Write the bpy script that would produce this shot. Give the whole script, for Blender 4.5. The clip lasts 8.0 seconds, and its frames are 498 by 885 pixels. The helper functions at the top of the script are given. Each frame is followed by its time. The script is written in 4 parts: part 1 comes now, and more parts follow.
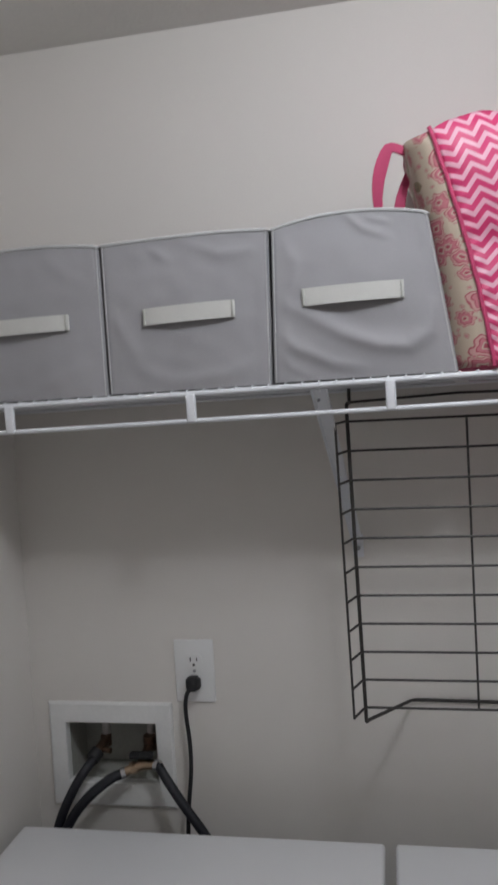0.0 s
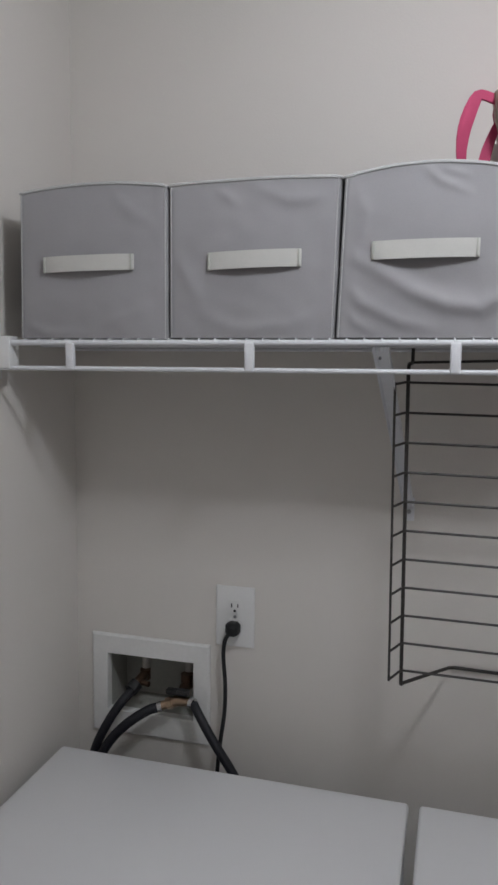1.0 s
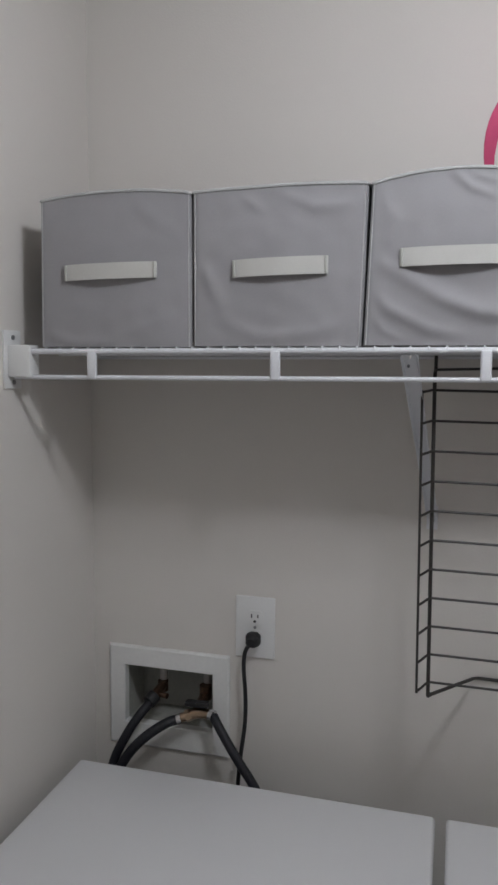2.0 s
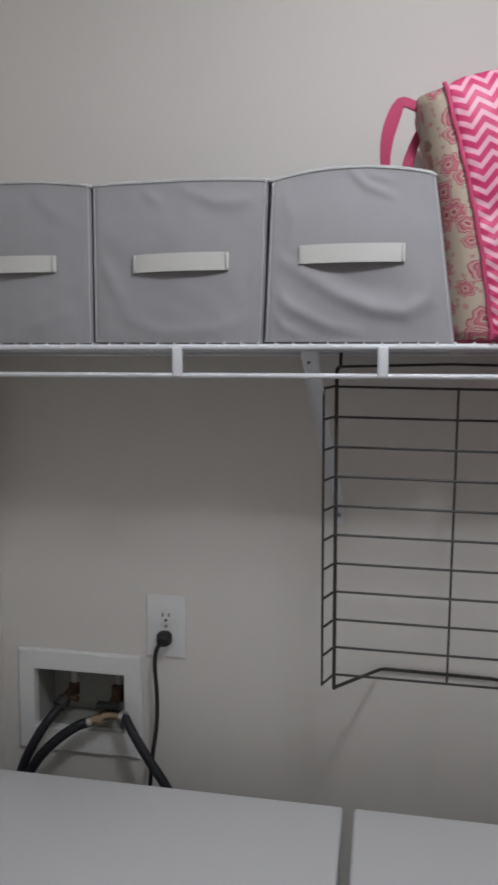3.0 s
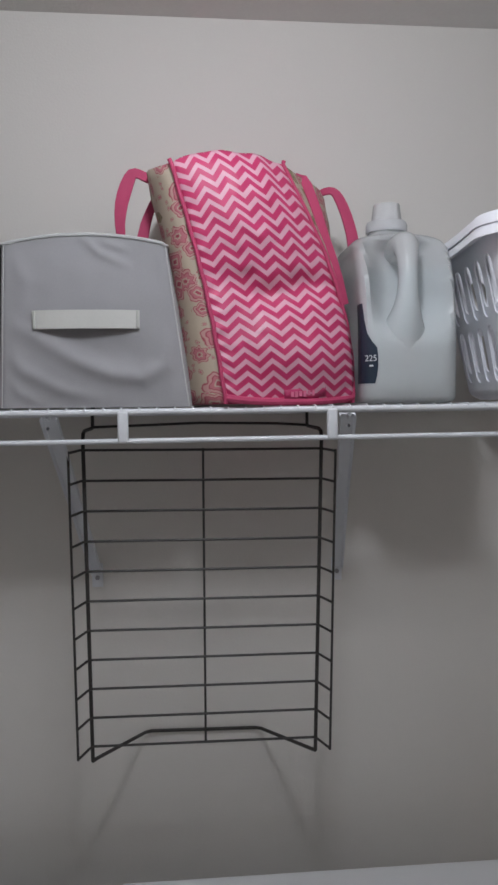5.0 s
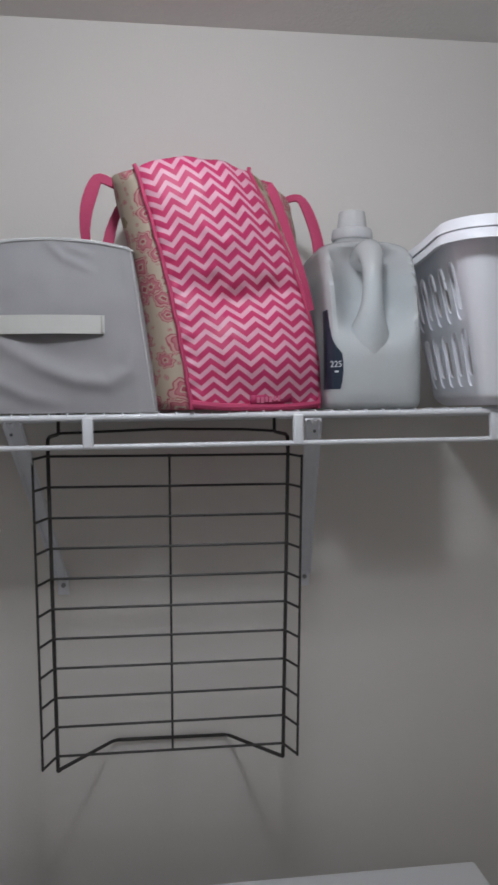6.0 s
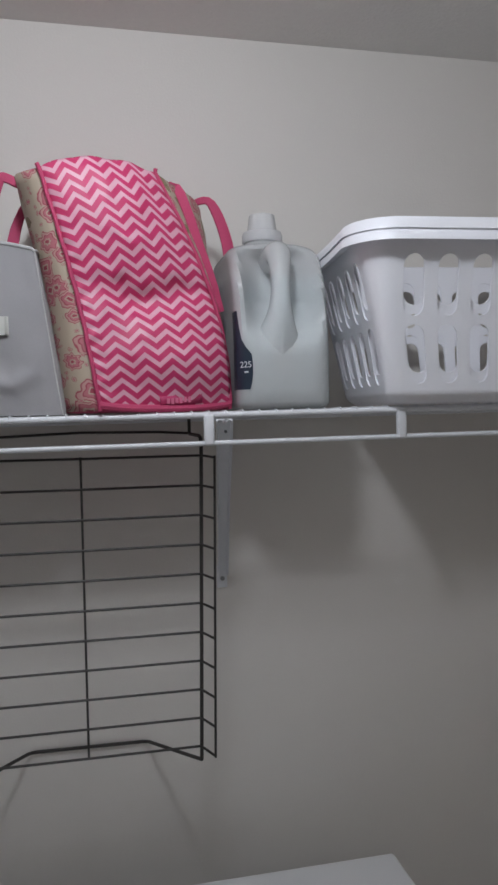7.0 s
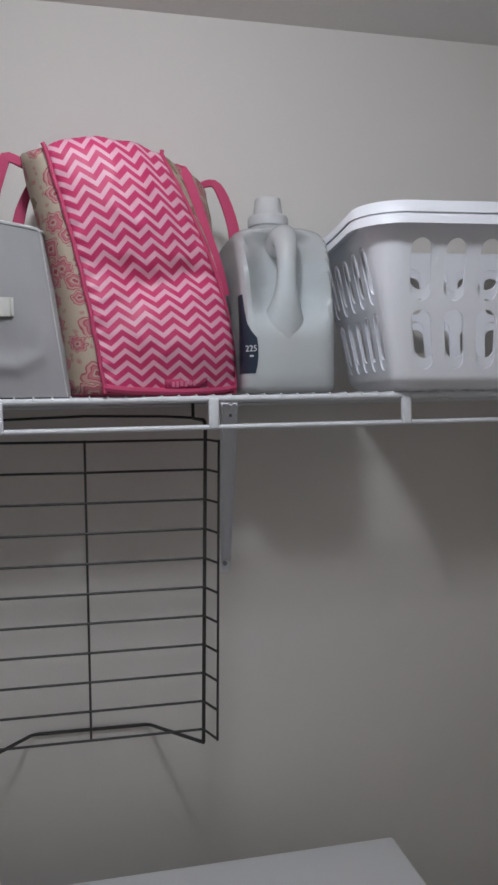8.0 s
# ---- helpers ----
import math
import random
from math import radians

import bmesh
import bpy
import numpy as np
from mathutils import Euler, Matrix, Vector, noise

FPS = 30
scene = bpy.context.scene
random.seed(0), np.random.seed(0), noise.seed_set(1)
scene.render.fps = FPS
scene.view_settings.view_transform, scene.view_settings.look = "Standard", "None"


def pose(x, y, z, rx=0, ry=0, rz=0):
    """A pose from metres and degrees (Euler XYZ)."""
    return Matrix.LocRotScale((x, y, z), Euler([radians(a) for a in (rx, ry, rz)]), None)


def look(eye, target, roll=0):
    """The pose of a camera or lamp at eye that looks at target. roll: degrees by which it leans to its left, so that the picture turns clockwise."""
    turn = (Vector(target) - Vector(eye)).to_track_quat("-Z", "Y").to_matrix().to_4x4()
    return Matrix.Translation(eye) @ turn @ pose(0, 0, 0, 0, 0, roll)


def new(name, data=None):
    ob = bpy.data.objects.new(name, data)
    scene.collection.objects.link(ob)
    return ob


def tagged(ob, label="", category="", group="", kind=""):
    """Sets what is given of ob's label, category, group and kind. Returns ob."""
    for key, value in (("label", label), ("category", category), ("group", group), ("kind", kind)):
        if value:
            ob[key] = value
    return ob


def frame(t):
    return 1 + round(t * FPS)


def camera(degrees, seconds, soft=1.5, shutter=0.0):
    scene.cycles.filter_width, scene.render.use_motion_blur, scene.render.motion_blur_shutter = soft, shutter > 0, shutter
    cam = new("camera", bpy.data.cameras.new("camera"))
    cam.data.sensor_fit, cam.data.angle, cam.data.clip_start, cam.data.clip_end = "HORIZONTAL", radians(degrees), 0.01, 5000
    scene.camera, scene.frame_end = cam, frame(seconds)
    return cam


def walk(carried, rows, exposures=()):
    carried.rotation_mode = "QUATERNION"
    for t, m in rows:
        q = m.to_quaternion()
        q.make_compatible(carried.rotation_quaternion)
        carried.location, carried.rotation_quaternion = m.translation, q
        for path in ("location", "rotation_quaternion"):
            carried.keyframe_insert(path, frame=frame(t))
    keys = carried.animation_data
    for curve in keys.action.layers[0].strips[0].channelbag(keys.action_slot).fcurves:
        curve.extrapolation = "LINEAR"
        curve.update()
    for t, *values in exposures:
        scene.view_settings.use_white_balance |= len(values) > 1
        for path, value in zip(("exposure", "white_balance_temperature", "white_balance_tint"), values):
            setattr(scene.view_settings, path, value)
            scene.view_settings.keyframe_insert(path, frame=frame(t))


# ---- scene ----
cam = camera(36.8, 8.0, soft=2.7, shutter=0.25)
PATH = [
    (0, (0.107, -0.027, 1.761), (-0.263, 1.937, 1.664), -3.4),
    (0.2, (0.109, -0.012, 1.768), (-0.299, 1.938, 1.586), -1.4),
    (0.5, (0.109, -0.014, 1.767), (-0.323, 1.928, 1.564), 0.6),
    (1, (0.117, -0.012, 1.764), (-0.415, 1.902, 1.536), 0.7),
    (1.2, (0.103, -0.018, 1.761), (-0.433, 1.898, 1.549), 0.5),
    (2.3, (0.072, 0.0, 1.769), (-0.449, 1.919, 1.554), 0.45),
    (2.5, (0.084, 0.004, 1.766), (-0.402, 1.931, 1.541), 0.4),
    (3, (0.113, 0.004, 1.764), (-0.236, 1.962, 1.55), 0.5),
    (3.5, (0.124, 0.005, 1.762), (0.033, 1.993, 1.562), 0.2),
    (3.7, (0.141, 0.003, 1.761), (0.088, 1.992, 1.557), 0.3),
    (4, (0.184, 0.012, 1.782), (0.271, 2.003, 1.617), 0.4),
    (4.2, (0.208, 0.023, 1.797), (0.355, 2.012, 1.642), 0.3),
    (5.3, (0.194, 0.012, 1.8), (0.372, 2.002, 1.701), -0.5),
    (5.5, (0.197, 0.021, 1.795), (0.37, 2.01, 1.679), -0.3),
    (6, (0.207, 0.013, 1.798), (0.456, 1.996, 1.708), -0.5),
    (6.5, (0.228, 0.011, 1.795), (0.621, 1.971, 1.74), -0.8),
    (7, (0.236, 0.007, 1.787), (0.666, 1.959, 1.715), -1.3),
    (7.5, (0.231, 0.006, 1.786), (0.665, 1.957, 1.698), -1.0),
    (8, (0.229, 0.01, 1.779), (0.659, 1.961, 1.679), -0.8),
]
EXPOSURES = [(0.0, 0.32, 6540, 9.7), (3.0, 0.30, 6540, 9.7), (4.2, 0.19, 6500, 9.7), (5.3, 0.09, 6440, 9.5), (8.0, 0.07, 6430, 9.3)]
walk(cam, [(t, look(eye, target, roll)) for t, eye, target, roll in PATH], EXPOSURES)

# ---- light ----
world = bpy.data.worlds.new("world")
scene.world = world
world.use_nodes = True
world.node_tree.nodes["Background"].inputs[0].default_value = (0.9, 0.95, 1.0, 1)
world.node_tree.nodes["Background"].inputs[1].default_value = 0.02
LAMP_POWER = 12.0
lamp_data = bpy.data.lights.new("ceiling_lamp", "POINT")
lamp_data.shadow_soft_size, lamp_data.energy = 0.058, LAMP_POWER
lamp_data.color = (0.88, 0.922, 1.0)
lamp = new("ceiling_lamp", lamp_data)
lamp.matrix_world = pose(0.262, 0.508, 2.435)

# ---- materials ----
def mat(name, base, rough=0.6, metal=0.0, var=0.06, scale=6.0, fine=120.0, bump=0.0, dist=0.002, spec=0.5, coat=0.0, sheen=0.0):
    """A surface with variation at two scales, coarse blotches and fine grain, and a fine relief."""
    m = bpy.data.materials.new(name)
    m.use_nodes = True
    nt = m.node_tree
    b = nt.nodes["Principled BSDF"]
    b.inputs["Roughness"].default_value = rough
    b.inputs["Metallic"].default_value = metal
    b.inputs["Specular IOR Level"].default_value = spec
    b.inputs["Coat Weight"].default_value = coat
    b.inputs["Sheen Weight"].default_value = sheen
    tc = nt.nodes.new("ShaderNodeTexCoord")
    n1, n2 = nt.nodes.new("ShaderNodeTexNoise"), nt.nodes.new("ShaderNodeTexNoise")
    n1.inputs["Scale"].default_value, n1.inputs["Detail"].default_value = scale, 4
    n2.inputs["Scale"].default_value, n2.inputs["Detail"].default_value = fine, 3
    add = nt.nodes.new("ShaderNodeMath")
    add.operation = "ADD"
    half = nt.nodes.new("ShaderNodeMath")
    half.operation = "MULTIPLY"
    half.inputs[1].default_value = 0.5
    ramp = nt.nodes.new("ShaderNodeMix")
    ramp.data_type = "RGBA"
    ramp.inputs[6].default_value = (*[max(0, c * (1 - 2 * var)) for c in base], 1)
    ramp.inputs[7].default_value = (*[min(1, c * (1 + 2 * var)) for c in base], 1)
    for n in (n1, n2):
        nt.links.new(tc.outputs["Object"], n.inputs["Vector"])
    nt.links.new(n1.outputs["Fac"], add.inputs[0])
    nt.links.new(n2.outputs["Fac"], add.inputs[1])
    nt.links.new(add.outputs[0], half.inputs[0])
    nt.links.new(half.outputs[0], ramp.inputs[0])
    nt.links.new(ramp.outputs[2], b.inputs["Base Color"])
    if bump:
        bp = nt.nodes.new("ShaderNodeBump")
        bp.inputs["Strength"].default_value, bp.inputs["Distance"].default_value = bump, dist
        nt.links.new(n2.outputs["Fac"], bp.inputs["Height"])
        nt.links.new(bp.outputs["Normal"], b.inputs["Normal"])
    return m


WALL = mat("wall_paint", (0.735, 0.704, 0.664), 0.75, var=0.02, scale=2.5, fine=260, bump=0.25, dist=0.0012, spec=0.25)
CEIL = mat("ceiling_paint", (0.76, 0.75, 0.72), 0.9, var=0.03, scale=3, fine=140, bump=0.5, dist=0.003, spec=0.2)
# The floor is never in view; its brown is set to bounce warm light.
FLOOR = mat("bounce_floor", (0.36, 0.25, 0.15), 0.5, var=0.15, scale=9, fine=80)
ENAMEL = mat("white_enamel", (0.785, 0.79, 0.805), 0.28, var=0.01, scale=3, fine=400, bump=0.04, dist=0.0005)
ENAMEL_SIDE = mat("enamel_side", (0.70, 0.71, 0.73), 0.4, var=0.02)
RUBBER = mat("rubber", (0.010, 0.010, 0.012), 0.6, var=0.2, fine=200)
SHELF_WHITE = mat("white_vinyl_coat", (0.76, 0.77, 0.80), 0.38, var=0.03, fine=90)
PLASTIC_WHITE = mat("white_plastic", (0.80, 0.80, 0.79), 0.4, var=0.02, fine=150)
BOX_PLASTIC = mat("outlet_box_plastic", (0.80, 0.80, 0.785), 0.45, var=0.05, scale=12)
# Inside of the outlet box: its shadow is darkened into the colour.
BOX_SHADED = mat("outlet_box_shaded", (0.37, 0.37, 0.34), 0.6, var=0.15, scale=14)
DARK = mat("dark_slot", (0.02, 0.02, 0.02), 0.7, var=0.1)
BRASS = mat("worn_brass", (0.46, 0.34, 0.24), 0.30, metal=1.0, var=0.15, scale=40, fine=250)
# Much darker brass for the first valve and the splitter's stem.
DARK_BRASS = mat("dark_brass", (0.16, 0.10, 0.07), 0.4, metal=0.9, var=0.3, scale=60, fine=250)
STEEL = mat("steel_ferrule", (0.62, 0.62, 0.64), 0.25, metal=1.0, var=0.08, scale=40)
COPPER = mat("pipe_grey", (0.52, 0.50, 0.48), 0.5, metal=0.3, var=0.15, scale=40)
HOSE = mat("black_hose", (0.007, 0.0075, 0.013), 0.55, var=0.25, scale=25, fine=220, bump=0.2, dist=0.001)
WIRE = mat("bronze_wire", (0.04, 0.036, 0.033), 0.5, metal=0.2, var=0.2, scale=30, fine=200)
FABRIC = mat("grey_nonwoven", (0.335, 0.328, 0.338), 0.95, var=0.07, scale=11, fine=800, bump=0.3, dist=0.0006, spec=0.15, sheen=0.1)
CREAM = mat("cream_webbing", (0.585, 0.58, 0.55), 0.9, var=0.05, scale=30, fine=600, bump=0.4, dist=0.0008, spec=0.15)
SEAM = mat("cream_thread", (0.50, 0.50, 0.46), 0.9, var=0.08, scale=60, fine=900)
PINK = mat("pink_webbing", (0.49, 0.062, 0.145), 0.7, var=0.10, scale=20, fine=500, bump=0.35, dist=0.0008, spec=0.3)
BASKET = mat("basket_plastic", (0.89, 0.895, 0.945), 0.42, var=0.015, scale=5, fine=300, bump=0.06, dist=0.0006)
NAVY = mat("navy_label", (0.018, 0.032, 0.055), 0.35, var=0.15, scale=30)
INK = mat("white_ink", (0.72, 0.75, 0.78), 0.5, var=0.03)
TAGPINK = mat("tag_pink", (0.45, 0.03, 0.12), 0.55, var=0.08)
TAGINK = mat("tag_ink", (0.62, 0.15, 0.26), 0.55, var=0.08)
BIN_RIM = mat("bin_rim", (0.52, 0.52, 0.52), 0.9, var=0.05, fine=400)
RIVET = mat("dark_rivet", (0.10, 0.10, 0.11), 0.7, var=0.1)
SCREW = mat("screw_grey", (0.35, 0.35, 0.36), 0.4, metal=0.7, var=0.1)


def milky(name, base, clear, gloss, rough=0.22):
    """Thin cloudy plastic: part of the light passes straight, the rest is scattered to both sides, under a soft gloss."""
    m = mat(name, base, rough, var=0.02, scale=9, fine=60)
    nt = m.node_tree
    colour = nt.nodes["Principled BSDF"].inputs["Base Color"].links[0].from_socket
    diffuse, back, glossy, see = [nt.nodes.new("ShaderNodeBsdf" + k) for k in ("Diffuse", "Translucent", "Glossy", "Transparent")]
    for n in (diffuse, back):
        nt.links.new(colour, n.inputs["Color"])
    glossy.inputs["Roughness"].default_value = rough
    see.inputs["Color"].default_value = (*[min(1.0, 0.25 + 0.78 * c) for c in base], 1)
    fres = nt.nodes.new("ShaderNodeFresnel")
    fres.inputs["IOR"].default_value = gloss
    last = diffuse.outputs[0]
    for other, fac in ((back, 0.35), (see, clear), (glossy, None)):
        mix = nt.nodes.new("ShaderNodeMixShader")
        if fac is None:
            nt.links.new(fres.outputs[0], mix.inputs[0])
        else:
            mix.inputs[0].default_value = fac
        nt.links.new(last, mix.inputs[1])
        nt.links.new(other.outputs[0], mix.inputs[2])
        last = mix.outputs[0]
    nt.links.new(last, nt.nodes["Material Output"].inputs["Surface"])
    nt.nodes.remove(nt.nodes["Principled BSDF"])
    return m


JUG = milky("milky_plastic", (0.95, 0.96, 0.97), 0.35, 1.3)
CAP = milky("frosted_cap", (0.94, 0.94, 0.955), 0.12, 1.2)
CUP = milky("clear_cup", (0.97, 0.97, 0.98), 0.45, 1.15, 0.2)
LIQUID = milky("pale_liquid", (0.75, 0.87, 0.89), 0.22, 1.1)


def chevron():
    """Pink cloth printed with white zigzag stripes; reads the panel's UV."""
    m = mat("chevron_print", (0.6, 0.1, 0.2), 0.50, fine=500, bump=0.2, dist=0.0006, spec=0.42)
    nt = m.node_tree
    b = nt.nodes["Principled BSDF"]
    uv = nt.nodes.new("ShaderNodeUVMap")
    sep = nt.nodes.new("ShaderNodeSeparateXYZ")
    nt.links.new(uv.outputs[0], sep.inputs[0])

    def op(kind, a, c):
        n = nt.nodes.new("ShaderNodeMath")
        n.operation = kind
        for i, v in enumerate((a, c)):
            if isinstance(v, (int, float)):
                n.inputs[i].default_value = v
            else:
                nt.links.new(v, n.inputs[i])
        return n.outputs[0]

    zig = op("PINGPONG", op("MULTIPLY", sep.outputs[0], 10.8), 1.0)
    row = op("FRACT", op("ADD", op("MULTIPLY", sep.outputs[1], 20.5), op("MULTIPLY", zig, 0.86)), 0.0)
    tri = op("ABSOLUTE", op("SUBTRACT", row, 0.5), 0.0)
    ramp = nt.nodes.new("ShaderNodeValToRGB")
    ramp.color_ramp.elements[0].position, ramp.color_ramp.elements[0].color = 0.20, (0.70, 0.38, 0.465, 1)
    ramp.color_ramp.elements[1].position, ramp.color_ramp.elements[1].color = 0.25, (0.54, 0.034, 0.132, 1)
    nt.links.new(tri, ramp.inputs[0])
    worn = nt.nodes.new("ShaderNodeTexNoise")
    worn.inputs["Scale"].default_value, worn.inputs["Detail"].default_value = 38, 5
    tc = nt.nodes.new("ShaderNodeTexCoord")
    nt.links.new(tc.outputs["Object"], worn.inputs["Vector"])
    faded = nt.nodes.new("ShaderNodeMix")
    faded.data_type, faded.blend_type = "RGBA", "SOFT_LIGHT"
    faded.inputs[0].default_value = 0.35
    nt.links.new(ramp.outputs[0], faded.inputs[6])
    nt.links.new(worn.outputs["Fac"], faded.inputs[7])
    nt.links.new(faded.outputs[2], b.inputs["Base Color"])
    # crinkles of the stiff woven film
    crease = nt.nodes.new("ShaderNodeTexNoise")
    crease.noise_type = "RIDGED_MULTIFRACTAL"
    crease.inputs["Scale"].default_value, crease.inputs["Detail"].default_value = 17, 3
    nt.links.new(tc.outputs["Object"], crease.inputs["Vector"])
    bp = nt.nodes.new("ShaderNodeBump")
    bp.inputs["Strength"].default_value, bp.inputs["Distance"].default_value = 0.35, 0.003
    nt.links.new(crease.outputs["Fac"], bp.inputs["Height"])
    nt.links.new(b.inputs["Normal"].links[0].from_socket, bp.inputs["Normal"])
    nt.links.new(bp.outputs["Normal"], b.inputs["Normal"])
    return m


def paisley():
    """Cream cloth with petalled pink figures, olive leaves and small dots."""
    m = mat("paisley_print", (0.6, 0.5, 0.4), 0.6, fine=500, bump=0.2, dist=0.0006)
    nt = m.node_tree
    b = nt.nodes["Principled BSDF"]
    tc = nt.nodes.new("ShaderNodeTexCoord")

    def op(kind, *args):
        n = nt.nodes.new("ShaderNodeMath")
        n.operation = kind
        for i, v in enumerate(args):
            if isinstance(v, (int, float)):
                n.inputs[i].default_value = v
            else:
                nt.links.new(v, n.inputs[i])
        return n.outputs[0]

    waver = nt.nodes.new("ShaderNodeTexNoise")
    waver.inputs["Scale"].default_value, waver.inputs["Detail"].default_value = 55, 2
    uneven = nt.nodes.new("ShaderNodeMix")
    uneven.data_type, uneven.blend_type = "RGBA", "LINEAR_LIGHT"
    uneven.inputs[0].default_value = 0.005
    nt.links.new(tc.outputs["Object"], waver.inputs["Vector"])
    nt.links.new(tc.outputs["Object"], uneven.inputs[6])
    nt.links.new(waver.outputs["Color"], uneven.inputs[7])

    def cells(scale, shift):
        """Distance, angle round the cell's heart and the cell's chance number, in the plane of the side panel."""
        place = nt.nodes.new("ShaderNodeSeparateXYZ")
        nt.links.new(uneven.outputs[2], place.inputs[0])
        flat = nt.nodes.new("ShaderNodeCombineXYZ")
        nt.links.new(op("ADD", place.outputs[1], shift), flat.inputs[0])
        nt.links.new(op("ADD", place.outputs[2], shift), flat.inputs[1])
        vor = nt.nodes.new("ShaderNodeTexVoronoi")
        vor.voronoi_dimensions = "2D"
        vor.inputs["Scale"].default_value, vor.inputs["Randomness"].default_value = scale, 0.95
        nt.links.new(flat.outputs[0], vor.inputs["Vector"])
        away = nt.nodes.new("ShaderNodeVectorMath")
        away.operation = "SUBTRACT"
        nt.links.new(flat.outputs[0], away.inputs[0])
        nt.links.new(vor.outputs["Position"], away.inputs[1])
        xyz, rgb = nt.nodes.new("ShaderNodeSeparateXYZ"), nt.nodes.new("ShaderNodeSeparateColor")
        nt.links.new(away.outputs[0], xyz.inputs[0])
        nt.links.new(vor.outputs["Color"], rgb.inputs[0])
        return vor.outputs["Distance"], op("ARCTAN2", xyz.outputs[1], xyz.outputs[0]), rgb.outputs[0], rgb.outputs[1]

    def bands(value, stops):
        ramp = nt.nodes.new("ShaderNodeValToRGB")
        el = ramp.color_ramp.elements
        el[0].position, el[0].color = 0.0, (*stops[0][1], 1)
        el[1].position, el[1].color = 1.0, (*stops[-1][1], 1)
        for (p, c), (_, before) in zip(stops[1:], stops):
            for q, k in ((p - 0.012, before), (p + 0.012, c)):
                e = el.new(q)
                e.color = (*k, 1)
        nt.links.new(value, ramp.inputs[0])
        return ramp.outputs[0]

    def blend(fac, a, c):
        n = nt.nodes.new("ShaderNodeMix")
        n.data_type = "RGBA"
        nt.links.new(fac, n.inputs[0])
        for i, v in ((6, a), (7, c)):
            if isinstance(v, tuple):
                n.inputs[i].default_value = (*v, 1)
            else:
                nt.links.new(v, n.inputs[i])
        return n.outputs[2]

    cream, wine, rose, blush, olive, sage = (0.46, 0.38, 0.295), (0.33, 0.05, 0.08), (0.46, 0.15, 0.18), (0.50, 0.28, 0.26), (0.13, 0.10, 0.05), (0.25, 0.20, 0.11)
    d, angle, chance, turn = cells(34, 0.0)
    petals = op("MULTIPLY", d, op("ADD", op("ADD", 0.75, op("MULTIPLY", turn, 0.7)), op("MULTIPLY", op("SINE", op("ADD", op("MULTIPLY", angle, op("ROUND", op("ADD", 3.0, op("MULTIPLY", chance, 6.0)))), op("MULTIPLY", turn, 6.0))), 0.13)))
    flower = bands(petals, ((0, wine), (0.09, cream), (0.15, rose), (0.27, wine), (0.31, blush), (0.40, wine), (0.44, cream)))
    drop = op("MULTIPLY", d, op("ADD", 1.15, op("MULTIPLY", op("COSINE", op("ADD", op("MULTIPLY", angle, 2.0), op("MULTIPLY", turn, 6.0))), 0.55)))
    leaf = bands(drop, ((0, sage), (0.16, olive), (0.20, sage), (0.34, olive), (0.38, cream)))
    figures = blend(op("GREATER_THAN", chance, 0.84), flower, leaf)
    d2, _, chance2, _ = cells(85, 0.37)
    small = bands(d2, ((0, rose), (0.13, cream), (0.20, wine), (0.24, cream)))
    dots = op("MULTIPLY", op("LESS_THAN", d2, 0.25), op("MULTIPLY", op("GREATER_THAN", d, 0.46), op("GREATER_THAN", chance2, 0.45)))
    nt.links.new(blend(dots, figures, small), b.inputs["Base Color"])
    return m


CHEVRON, PAISLEY = chevron(), paisley()


# ---- mesh helpers ----
def thicken(ob, amount, offset=-1.0):
    """Gives a sheet its thickness and keeps its cut edges crisp."""
    m = ob.modifiers.new("thickness", "SOLIDIFY")
    m.thickness, m.offset = amount, offset
    e = ob.modifiers.new("crisp", "EDGE_SPLIT")
    e.split_angle = radians(42)


def thing(name, at, label, category, group="", kind=""):
    ob = new(name)
    ob.location = at
    ob.empty_display_size = 0.05
    return tagged(ob, label, category, group, kind)


def origin(ob):
    v = Vector((0, 0, 0))
    while ob:
        v = v + Vector(ob.location)
        ob = ob.parent
    return v


def part(name, bm, material, parent=None, label="", smooth=True, kind=""):
    """Links a bmesh, given in the room's coordinates, as one mesh object under its parent."""
    if parent:
        bmesh.ops.translate(bm, verts=bm.verts, vec=-origin(parent))
    me = bpy.data.meshes.new(name)
    bm.to_mesh(me)
    bm.free()
    if smooth:
        me.shade_smooth()
        me.set_sharp_from_angle(angle=radians(38))
    me.materials.append(material)
    ob = new(name, me)
    ob.parent = parent
    return tagged(ob, label, kind=kind)


def box(lo, hi, bevel=0.0, seg=2, bm=None):
    out = bm or bmesh.new()
    m = Matrix.LocRotScale([(a + b) / 2 for a, b in zip(lo, hi)], None, [b - a for a, b in zip(lo, hi)])
    v = bmesh.ops.create_cube(out, size=1, matrix=m)["verts"]
    if bevel:
        es = {e for q in v for e in q.link_edges}
        bmesh.ops.bevel(out, geom=list(es), offset=bevel, segments=seg, profile=0.5, affect="EDGES")
    return out


